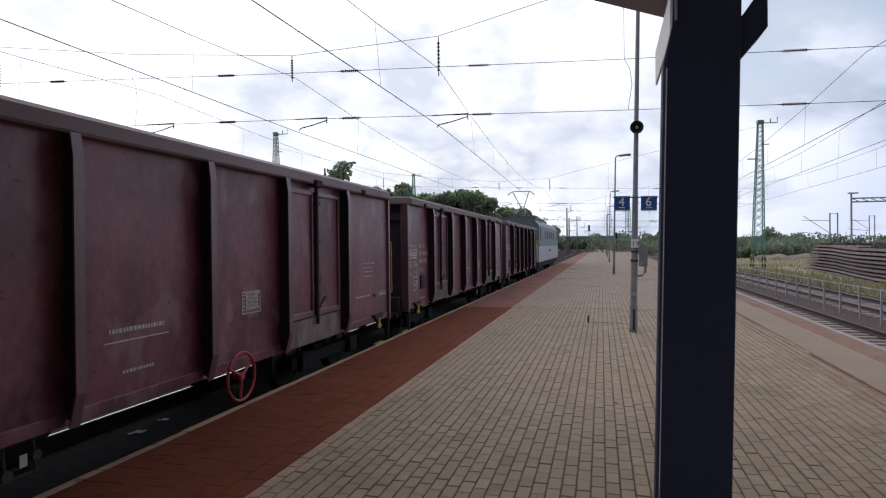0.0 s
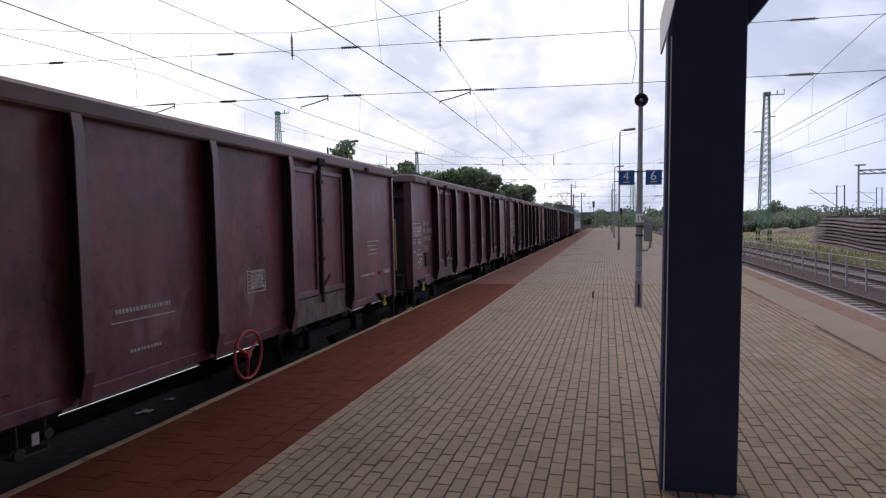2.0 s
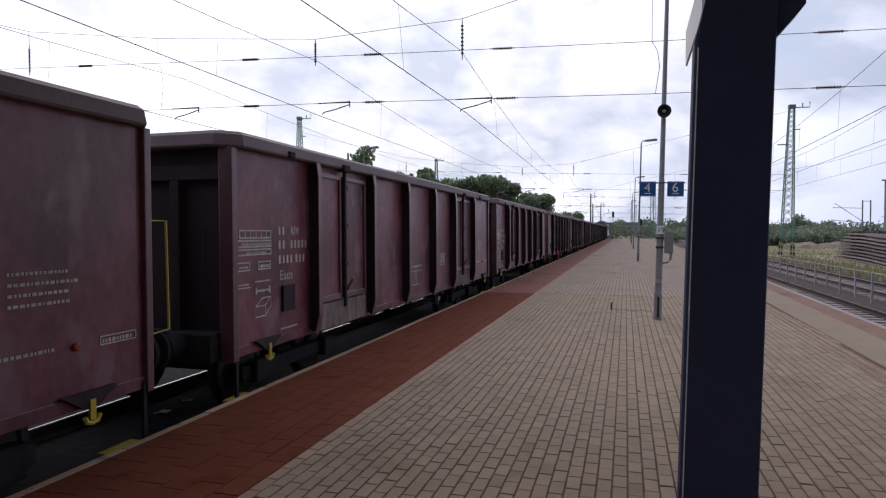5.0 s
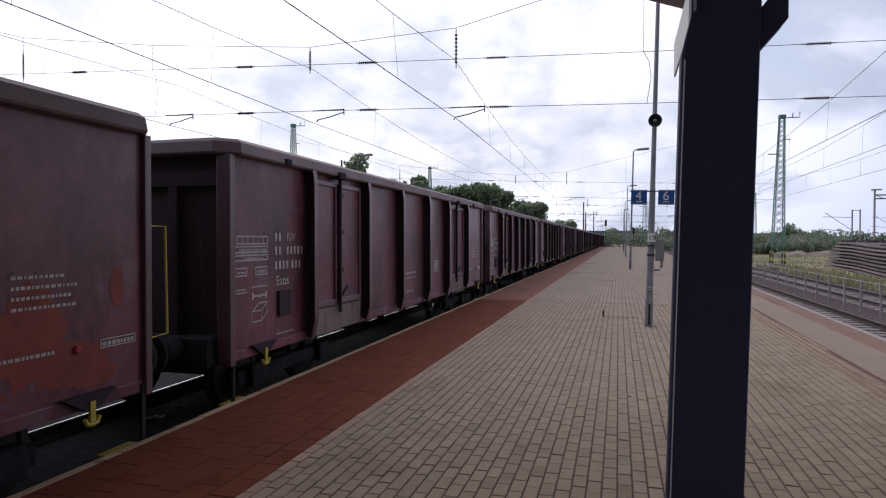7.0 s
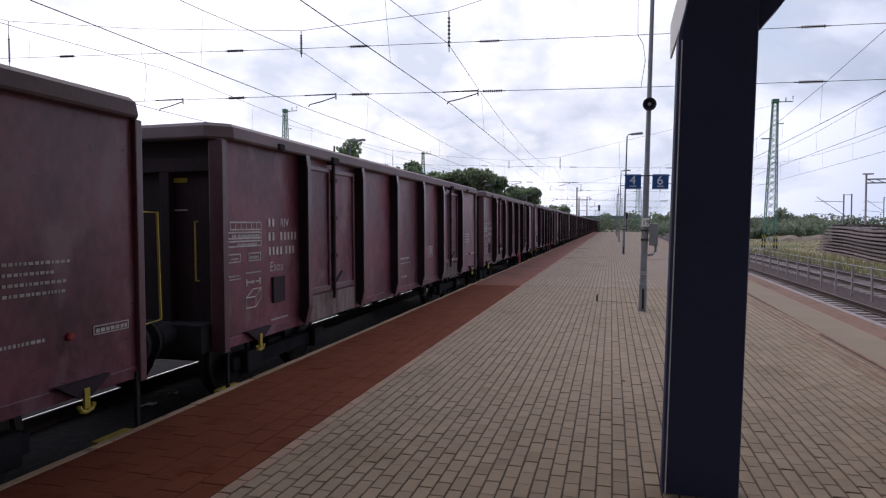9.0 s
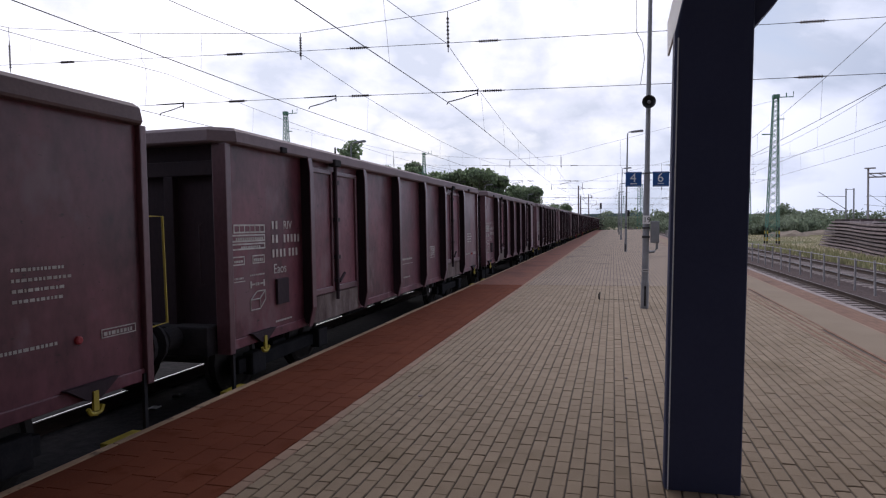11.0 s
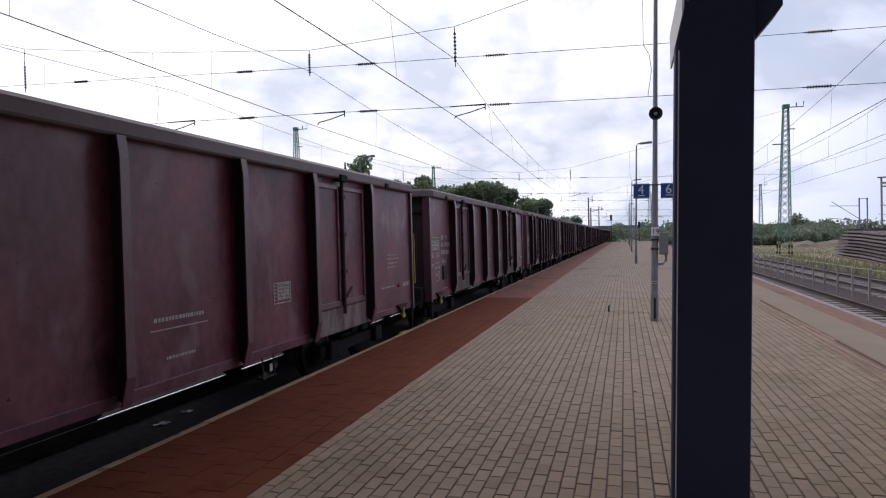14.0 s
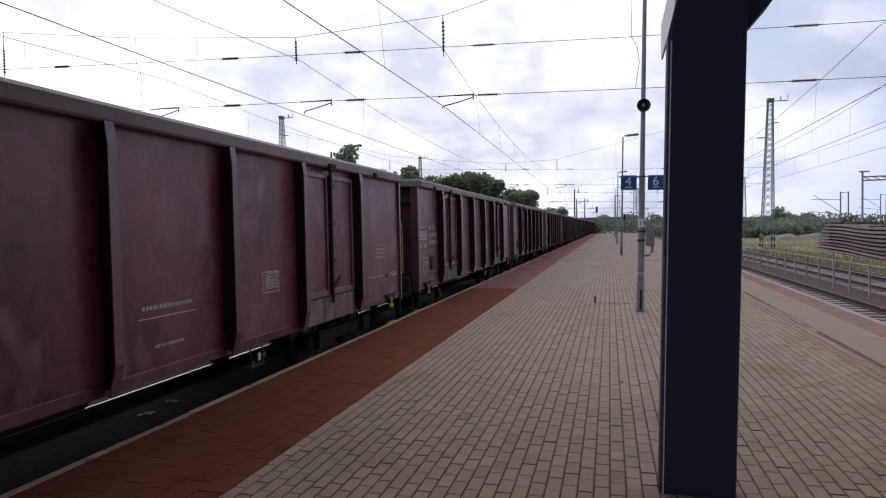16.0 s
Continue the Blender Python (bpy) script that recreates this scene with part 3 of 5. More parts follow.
def cap_run(run):
    """A stretch of the hollow top frame: eight mitred corners round the body, cut short at the ends."""
    c, e = 0.15, LEN
    path = [Vector(p) for p in ((HALF, c), (HALF, e - c), (HALF - c, e), (c - HALF, e), (-HALF, e - c), (-HALF, c), (c - HALF, 0), (HALF - c, 0))]
    profile = ((-0.10, 2.60), (0.105, 2.60), (0.12, 2.62), (0.10, 2.735), (0.05, 2.775), (-0.10, 2.775))
    bm = bmesh.new()
    rings = []
    for i in run:
        d1, d2 = (path[i] - path[i - 1]).normalized(), (path[(i + 1) % 8] - path[i]).normalized()
        n1, n2 = Vector((d1.y, -d1.x)), Vector((d2.y, -d2.x))
        m = (n1 + n2) / (1 + n1.dot(n2))
        rings.append([bm.verts.new((path[i].x + m.x * o, path[i].y + m.y * o, z)) for o, z in profile])
    for u, v in zip(rings, rings[1:]):
        for k in range(6):
            bm.faces.new((u[k], u[(k + 1) % 6], v[(k + 1) % 6], v[k]))
    bm.faces.new(rings[0])
    bm.faces.new(rings[-1])
    bmesh.ops.recalc_face_normals(bm, faces=bm.faces)
    return bm


def paint_patch(w, y0, y1, z0, z1, seed, mat, label):
    """A flat repainted area with a ragged upper edge."""
    bm = bmesh.new()
    n0 = 26
    lo, hi = [], []
    for q in range(n0 + 1):
        u = q / n0
        y = y0 + (y1 - y0) * u
        side = min(1.0, 9 * u + 0.25, 9 * (1 - u) + 0.25)
        top = z0 + (z1 - z0) * side * (0.82 + 0.35 * noise.noise((u * 3.1 + seed, seed * 1.7, 0.3)) + 0.10 * noise.noise((u * 13 + seed, 2.0, 0.3)))
        lo.append(bm.verts.new((HALF + 0.0022, y, z0)))
        hi.append(bm.verts.new((HALF + 0.0022, y, top)))
    for q in range(n0):
        bm.faces.new((lo[q], lo[q + 1], hi[q + 1], hi[q]))
    part("primer_patch", bm, mat, w, label)


def wagon(kind, wheel, seed, primer=0, wheel_y=7.57, rear_yellow=False):
    w = thing("open_wagon", pose(TRACK_X, 0, 0), "rust-brown steel open freight wagon with white stencilled data", "freight wagon", "wagons of the train")
    z0, z1 = 0.44, 2.60
    for s in (-1, 1):
        xo, xi = s * HALF, s * (HALF - 0.05)
        part("side_wall", boxes((min(xo, xi), max(xo, xi), 0.06, LEN - 0.06, z0, z1)), WAGON, w)
        posts = POSTS if kind == "A" else (0.98, 2.02, 3.98, 5.08, 6.20, 7.32, 8.29, 10.37, 11.52)
        for p in posts:
            # a rolled channel, open towards the rear, with a chamfered head; the shade inside is painted onto its web
            bm = bmesh.new()
            v = [bm.verts.new((s * (HALF + dx), p + dy, z)) for z, k in ((z0 - 0.10, 0.10), (z0 + 0.16, 0.165), (2.42, 0.165), (2.60, 0.14)) for dx, dy in ((k + 0.016, -0.035), (k + 0.016, 0.065), (k, 0.065), (k, -0.035))]
            for lv in (0, 4, 8):
                for q in range(4):
                    bm.faces.new((v[lv + q], v[lv + (q + 1) % 4], v[lv + 4 + (q + 1) % 4], v[lv + 4 + q]))
            bm.faces.new(v[0:4])
            bm.faces.new(v[12:16])
            bmesh.ops.recalc_face_normals(bm, faces=bm.faces)
            post = part("side_post", bm, WAGON_RIB, w)
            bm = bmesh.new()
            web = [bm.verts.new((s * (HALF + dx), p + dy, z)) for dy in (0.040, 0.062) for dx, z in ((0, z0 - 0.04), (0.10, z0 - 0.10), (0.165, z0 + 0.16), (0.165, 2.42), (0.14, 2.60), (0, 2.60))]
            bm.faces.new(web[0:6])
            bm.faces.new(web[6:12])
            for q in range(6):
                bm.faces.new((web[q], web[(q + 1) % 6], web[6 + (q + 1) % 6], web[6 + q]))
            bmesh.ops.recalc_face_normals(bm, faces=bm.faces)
            part("post_web", bm, GRIME_SHADE, post, "inside of the post, coloured dark for its shade")
        # sill with its dusty door thresholds
        part("sill", boxes((*sorted((s * (HALF - 0.06), s * (HALF + 0.012))), 0.02, LEN - 0.02, 0.33, 0.44), bevel=0.01), WAGON, w)
        doors = DOORS if kind == "A" else ((8.39, 10.28), (2.12, 3.88))
        for d0, d1 in doors:
            mid = (d0 + d1) / 2
            k0, k1 = sorted((s * HALF, s * (HALF + 0.035)))
            part("threshold", boxes((k0, k1, d0 - 0.02, d1 + 0.02, 0.34, 0.70), bevel=0.01), WAGON_SILL if kind == "A" else WAGON_RIB, w, "dusty worn door threshold")
            door_leaf(w, d0 + 0.02, mid - 0.05, s)
            door_leaf(w, mid + 0.05, d1 - 0.02, s)
            bm = bmesh.new()
            tube(bm, [(s * (HALF + 0.085), mid, 0.60), (s * (HALF + 0.085), mid, 2.56)], 0.028, 8)
            for zz in (0.85, 1.2, 1.75, 2.3):
                box(bm, *sorted((s * (HALF + 0.03), s * (HALF + 0.12))), mid - 0.05, mid + 0.05, zz, zz + 0.06)
            tube(bm, [(s * (HALF + 0.12), mid, 0.86), (s * (HALF + 0.13), mid + 0.16, 0.98)], 0.022, 6)
            part("lock_rod", bm, GRIME_SHADE, w, "greasy lock rod")
            part("rail_clamp", boxes((*sorted((s * (HALF + 0.04), s * (HALF + 0.16))), mid - 0.14, mid + 0.06, 2.56, 2.66), bevel=0.012), DARK_STEEL, w)
        for yy in (1.02, LEN - 1.6):
            part("rail_clamp", boxes((*sorted((s * (HALF + 0.09), s * (HALF + 0.15))), yy, yy + 0.12, 2.60, 2.67), bevel=0.01), DARK_STEEL, w)
        for ye in (0.0, LEN):
            g0, g1 = sorted((s * (HALF - 0.12), s * (HALF + 0.05)))
            part("corner_post", boxes((g0, g1, ye - 0.06 if ye else -0.02, ye + 0.02 if ye else 0.08, 0.30, 2.60), bevel=0.012), WAGON_RIB, w)
    for nm, run in (("top_rail", (0, 1)), ("end_rail", (1, 2, 3, 4)), ("top_rail", (4, 5)), ("end_rail", (5, 6, 7, 0))):
        part(nm, cap_run(run), WAGON_CAP, w, "faded top rail" if nm == "top_rail" else "")
    # ends
    for ye, d in ((0.0, 1), (LEN, -1)):
        # grime and the shade between wagons share one dark colour here
        part("end_wall", boxes((-HALF + 0.12, HALF - 0.12, *sorted((ye + d * 0.08, ye + d * 0.14)), 0.40, 2.60)), GRIME_SHADE, w)
        part("end_beam", boxes((-HALF + 0.12, HALF - 0.12, *sorted((ye - d * 0.0, ye + d * 0.08)), 2.26, 2.42), bevel=0.01), GRIME_SHADE, w)
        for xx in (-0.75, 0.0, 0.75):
            part("end_post", boxes((xx - 0.06, xx + 0.06, *sorted((ye - d * 0.01, ye + d * 0.08)), 0.40, 2.26), bevel=0.01), GRIME_SHADE, w)
        part("headstock", boxes((-1.3, 1.3, *sorted((ye - d * 0.16, ye + d * 0.1)), 0.30, 0.62), bevel=0.02), DARK_STEEL, w)
        for xx in (-0.875, 0.875):
            bm = bmesh.new()
            lathe(bm, [(0, 0.13), (0.20, 0.12), (0.22, 0.09), (0.34, 0.09), (0.35, 0.22), (0.39, 0.225), (0.40, 0.18)] if d < 0 else [(0, 0.13), (-0.20, 0.12), (-0.22, 0.09), (-0.34, 0.09), (-0.35, 0.22), (-0.39, 0.225), (-0.40, 0.18)], (xx, ye - d * 0.15, 0.50), "y", 16)
            bmesh.ops.recalc_face_normals(bm, faces=bm.faces)
            part("buffer", bm, DARK_STEEL, w)
        part("coupling", tubes([(0, ye - d * 0.16, 0.42), (0, ye - d * 0.36, 0.34), (0, ye - d * 0.54, 0.40)], r=0.04), DARK_STEEL, w)
        for s in (-1, 1):
            yy = ye - d * 0.07
            hx = s * (HALF - 0.02) if d < 0 else s * (HALF - 0.26)
            part("grab_handle", tubes([(hx, ye, 1.80), (hx, ye + 0.27, 1.80), (hx, ye + 0.29, 0.80), (hx, ye, 0.78)] if d < 0 else [(hx, yy + 0.05, 1.72), (hx, yy, 1.72), (hx, yy, 1.08), (hx, yy + 0.05, 1.08)], r=0.012 if d < 0 else 0.010), YELLOW if d < 0 or rear_yellow else GRIME_SHADE, w, "yellow grab handle" if d < 0 or rear_yellow else "grimy grab handle")
            hy = ye + d * 0.66
            bm = bmesh.new()
            a = s * (HALF + 0.06)
            box(bm, a - 0.012, a + 0.012, hy - 0.026, hy + 0.026, 0.24, 0.40)
            tube(bm, [(a, hy - 0.075, 0.27), (a, hy - 0.05, 0.225), (a, hy, 0.213), (a, hy + 0.05, 0.225), (a, hy + 0.075, 0.27)], 0.019, 6)
            part("tow_hook", bm, YELLOW, w, "yellow tow hook")
            bm = bmesh.new()
            c0, c1 = sorted((s * (HALF - 0.05), s * (HALF + 0.06)))
            g = [bm.verts.new((x, y, z)) for x in (c0, c1) for y, z in ((hy - 0.26, 0.46), (hy + 0.26, 0.46), (hy + 0.06, 0.33), (hy - 0.06, 0.33))]
            for f in ((0, 1, 2, 3), (7, 6, 5, 4), (0, 4, 5, 1), (1, 5, 6, 2), (2, 6, 7, 3), (3, 7, 4, 0)):
                bm.faces.new([g[q] for q in f])
            bmesh.ops.recalc_face_normals(bm, faces=bm.faces)
            part("hook_bracket", bm, GRIME_SHADE, w)
            part("step_plate", boxes((*sorted((s * (HALF - 0.15), s * (HALF + 0.03))), *sorted((ye + d * 0.05, ye + d * 0.42)), -0.16, -0.13)), YELLOW, w, "worn yellow step plate")
            part("step_hanger", boxes((*sorted((s * (HALF - 0.0), s * (HALF + 0.03))), *sorted((ye + d * 0.05, ye + d * 0.09)), -0.13, 0.40)), DARK_STEEL, w)
    # floor and underframe
    part("floor", boxes((-HALF + 0.05, HALF - 0.05, 0.1, LEN - 0.1, 0.50, 0.56)), DARK_STEEL, w)
    for xa, xb in ((HALF - 0.28, HALF - 0.20), (-HALF + 0.20, -HALF + 0.28), (-0.2, 0.2)):
        part("solebar", boxes((xa, xb, 0.1, LEN - 0.1, 0.30, 0.46)), DARK_STEEL, w)
    bogie(w, 1.97)
    bogie(w, LEN - 1.97)
    bm = bmesh.new()
    lathe(bm, [(-0.5, 0.05), (-0.48, 0.17), (0.48, 0.17), (0.5, 0.05)], (0.55, 5.4, 0.16), "y", 14)
    part("brake_cylinder", bm, DARK_STEEL, w)
    bm = bmesh.new()
    ly = 4.80 if wheel and wheel_y > 5 else 7.50
    box(bm, HALF - 0.10, HALF + 0.0, ly - 0.03, ly + 0.27, 0.08, 0.095)
    for yy in (ly, ly + 0.24):
        tube(bm, [(HALF - 0.02, yy, 0.34), (HALF + 0.0, yy, 0.08)], 0.009, 6)
    lathe(bm, [(HALF + 0.0, 0.045), (HALF + 0.02, 0.045)], (0, ly, 0.12), "x", 12)
    lathe(bm, [(HALF + 0.0, 0.04), (HALF + 0.02, 0.04)], (0, ly + 0.24, 0.2), "x", 12)
    lever = part("brake_lever", bm, WHEEL_STEEL, w, "worn brake changeover lever")
    part("lever_plate", boxes((HALF + 0.021, HALF + 0.027, ly + 0.09, ly + 0.15, 0.15, 0.24)), STENCIL, lever, "scuffed white lever plate")
    if wheel:
        bm = bmesh.new()
        c = Vector((HALF + 0.11, wheel_y, 0.26))
        ring = [c + Vector((0, 0.27 * math.cos(a), 0.27 * math.sin(a))) for a in [i * math.tau / 24 for i in range(25)]]
        tube(bm, ring, 0.018, 6)
        for a in (math.pi / 2, math.pi * 7 / 6, math.pi * 11 / 6):
            tube(bm, [c, c + Vector((-0.02, 0.26 * math.cos(a + math.pi), 0.26 * math.sin(a + math.pi)))], 0.019, 6, 0.014)
        lathe(bm, [(-0.10, 0.03), (0.0, 0.05), (0.02, 0.04)], c, "x", 10)
        part("brake_wheel", bm, RED if wheel == 1 else DARK_STEEL, w, "red brake handwheel" if wheel == 1 else "")
    part("data_panel", boxes((HALF, HALF + 0.035, 1.02, 1.30, 0.72, 1.04), bevel=0.008), GRIME_SHADE, w, "small dark document holder")
    markings(w, seed)
    bm = bmesh.new()
    lathe(bm, [(0.0, 0.034), (0.02, 0.034), (0.03, 0.022)], (HALF, 12.09, 0.82), "x", 12)
    part("brake_knob", bm, RED, w, "small red brake knob")
    if rear_yellow:
        part("warning_label", boxes((0.70, 0.98, 0.072, 0.0795, 2.15, 2.20)), YELLOW, w, "yellow warning strip on the end wall")
        part("data_strip", boxes((0.72, 0.98, 0.072, 0.0795, 1.84, 1.855)), STENCIL, w)
    if primer == 2:
        for y0, y1, zt, sd in ((3.70, 5.20, 1.85, 1.0), (5.36, 6.90, 1.66, 2.0)):
            paint_patch(w, y0, y1, 0.46, zt, sd, PRIMER_RED, "redder repainted lower side")
    if primer == 1:
        for j, (y0, z0, ry, rz) in enumerate(((11.72, 0.98, 0.42, 0.42), (12.50, 1.28, 0.09, 0.20), (12.05, 0.72, 0.46, 0.20), (11.1, 0.55, 0.5, 0.14), (8.1, 0.72, 0.5, 0.20), (12.2, 0.60, 0.34, 0.12), (6.2, 0.62, 0.36, 0.11))):
            bm = bmesh.new()
            mid = bm.verts.new((HALF + 0.0018 + 0.0004 * j, y0, z0))
            rim = []
            for q in range(26):
                a = q * math.tau / 26
                rr = 0.8 + 0.3 * noise.noise((math.cos(a) * 1.7 + j * 3, math.sin(a) * 1.7, j * 1.3)) + 0.08 * math.sin(q * 2.9)
                rim.append(bm.verts.new((HALF + 0.0018 + 0.0004 * j, y0 + ry * rr * math.cos(a), z0 + rz * rr * math.sin(a))))
            for q in range(26):
                bm.faces.new((mid, rim[q], rim[(q + 1) % 26]))
            part("primer_patch", bm, WAGON_ORANGE, w, "bright orange-red repair paint")
    if kind == "B":
        side = Matrix.Translation((HALF + 0.004, 0, 0)) @ Euler((radians(90), 0, radians(90))).to_matrix().to_4x4()
        lettering("type_letters", "UIC", 0.16, STENCIL, w, Matrix.Translation((0, 12.2, 1.55)) @ side)
    return w


# wagons follow the locomotive; index 0 is the first, and index 12 passes its rear end by the camera at 7 s
SPEED = 21.08
WAGON_COUNT = 29
WHEELS = {2: 1, 5: 1, 6: 1, 7: 1, 13: 1, 14: 1, 19: 1, 21: 2}


def rear_y(i, t):
    return 5.82 + SPEED * (t - 7.0) - PITCH * (i - 12)


kinds = {}
train = []
for i in range(WAGON_COUNT):
    key = ("B" if i == 21 else "A", WHEELS.get(i, 0), 1 if i == 13 else 2 if i == 8 else 0, 4.61 if i in (7, 19) else 8.14 if i == 21 else 7.57, i in (15, 16, 20, 24))
    if key not in kinds:
        kinds[key] = wagon(key[0], key[1], 11 + len(kinds) * 40, *key[2:])
        ob = kinds[key]
    else:
        ob = copy_thing(kinds[key], pose(TRACK_X, 0, 0))
    train.append(ob)
tagged(train[13], "rust-brown steel open wagon with bright orange repair paint")
tagged(train[8], "rust-brown steel open wagon with redder repainted lower panels")
tagged(train[21], "rust-brown steel open wagon with large panelled side doors")


# ---- locomotive ----
def locomotive():
    w = thing("electric_locomotive", pose(TRACK_X, 0, 0), "teal and white electric locomotive with raised pantograph", "locomotive")
    L = 19.0
    zr = -0.45
    bm = bmesh.new()
    prof = [(-1.48, 0.55), (1.48, 0.55), (1.5, 1.62), (-1.5, 1.62)]
    extrude_y(bm, prof, 0.5, L - 0.5)
    part("lower_body", bm, LOCO_WHITE, w, "dirty white lower side")
    bm = bmesh.new()
    extrude_y(bm, [(-1.5, 1.62), (1.5, 1.62), (1.48, 3.0), (1.2, 3.38), (0.7, 3.55), (-0.7, 3.55), (-1.2, 3.38), (-1.48, 3.0)], 0.62, L - 0.62)
    part("upper_body", bm, LOCO_TEAL, w, "teal upper side with rounded roof edge")
    for e, d in ((0.5, -1), (L - 0.5, 1)):
        part("cab_front", boxes((-1.42, 1.42, *sorted((e, e + d * 0.22)), 0.6, 1.75), bevel=0.08), LOCO_WHITE, w)
        part("cab_window", boxes((-1.1, -0.08, *sorted((e - d * 0.12, e - d * 0.1 + d * 0.03)), 2.1, 2.85), (0.08, 1.1, *sorted((e - d * 0.12, e - d * 0.1 + d * 0.03)), 2.1, 2.85)), GLASS, w)
        part("headlight", boxes((0.8, 1.1, *sorted((e + d * 0.22, e + d * 0.25)), 1.1, 1.3), (-1.1, -0.8, *sorted((e + d * 0.22, e + d * 0.25)), 1.1, 1.3)), WHITE, w)
        part("yellow_band", boxes((1.0, 1.46, *sorted((e + d * 0.0, e + d * 0.235)), 1.76, 2.0)), YELLOW, w, "yellow cab corner")
        for xx in (-0.875, 0.875):
            bm = bmesh.new()
            lathe(bm, [(0, 0.13), (d * 0.3, 0.12), (d * 0.32, 0.22), (d * 0.36, 0.22)], (xx, e + d * 0.1, 0.5), "y", 14)
            bmesh.ops.recalc_face_normals(bm, faces=bm.faces)
            part("buffer", bm, DARK_STEEL, w)
    for s in (-1, 1):
        for i in range(5):
            y0 = 5.0 + i * 2.0
            part("side_window", boxes((*sorted((s * 1.485, s * 1.51)), y0, y0 + 1.1, 2.15, 2.75)), GLASS, w)
        for y0 in (1.4, L - 2.3):
            part("cab_side_window", boxes((*sorted((s * 1.485, s * 1.51)), y0, y0 + 0.8, 2.1, 2.85)), GLASS, w)
        part("number_stroke", boxes((*sorted((s * 1.49, s * 1.506)), 8.6, 9.9, 1.2, 1.36)), DARK_STEEL, w)
    part("underframe", boxes((-1.4, 1.4, 0.5, L - 0.5, 0.22, 0.55)), DARK_STEEL, w)
    for yc in (4.3, L - 4.3):
        b = part("bogie", boxes((-1.0, 1.0, yc - 0.4, yc + 0.4, -0.1, 0.2), bevel=0.03), DARK_STEEL, w)
        for xa in (1.0, -1.2):
            part("side_frame", boxes((xa, xa + 0.2, yc - 2.4, yc + 2.4, -0.15, 0.25), bevel=0.03), DARK_STEEL, b)
        for ya in (yc - 1.9, yc, yc + 1.9):
            bm = bmesh.new()
            for s in (-1, 1):
                lathe(bm, [(s * 0.68, 0.5), (s * 0.70, 0.62), (s * 0.74, 0.6), (s * 0.82, 0.59), (s * 0.82, 0.2)], (0, ya, zr + 0.6), "x", 20)
            bmesh.ops.recalc_face_normals(bm, faces=bm.faces)
            part("wheelset", bm, WHEEL_STEEL, b)
    # roof gear
    part("roof_equipment", boxes((-0.7, 0.7, 6.2, 8.8, 3.55, 3.95), (-0.6, 0.6, 10.0, 12.6, 3.55, 3.85), bevel=0.06), ROOF_GREY, w)
    for i in range(9):
        bm = bmesh.new()
        y = 1.6 + i * 1.9
        for xx in (-0.55, 0.55):
            lathe(bm, [(0, 0.09), (0.06, 0.06), (0.1, 0.09), (0.16, 0.06), (0.2, 0.09), (0.3, 0.05)], (xx, y, 3.55), "z", 8)
        part("roof_insulator", bm, INSUL, w)
    part("roof_busbar", tubes([(-0.55, 1.6, 3.88), (-0.55, 16.8, 3.88)], [(0.55, 1.6, 3.88), (0.55, 16.8, 3.88)], r=0.025), WIRE, w)
    for yb, up in ((3.0, True), (L - 3.0, False)):
        top = 5.50 if up else 4.15
        mid = 4.45 if up else 4.0
        p = part("pantograph", tubes([(-0.5, yb - 0.4, 3.9), (0.5, yb - 0.4, 3.9)], [(-0.4, yb - 0.2, 3.9), (-0.12, yb + 0.9, mid)], [(0.4, yb - 0.2, 3.9), (0.12, yb + 0.9, mid)], [(-0.12, yb + 0.9, mid), (-0.55, yb + 0.1, top - 0.08)], [(0.12, yb + 0.9, mid), (0.55, yb + 0.1, top - 0.08)], [(-0.12, yb + 0.9, mid), (0.12, yb + 0.9, mid)], r=0.035), GALV, w)
        part("contact_shoe", tubes([(-0.95, yb + 0.1, top - 0.25), (-0.7, yb + 0.1, top - 0.05), (-0.5, yb + 0.1, top), (0.5, yb + 0.1, top), (0.7, yb + 0.1, top - 0.05), (0.95, yb + 0.1, top - 0.25)], r=0.03), WIRE, p)
    return w


loco = locomotive()


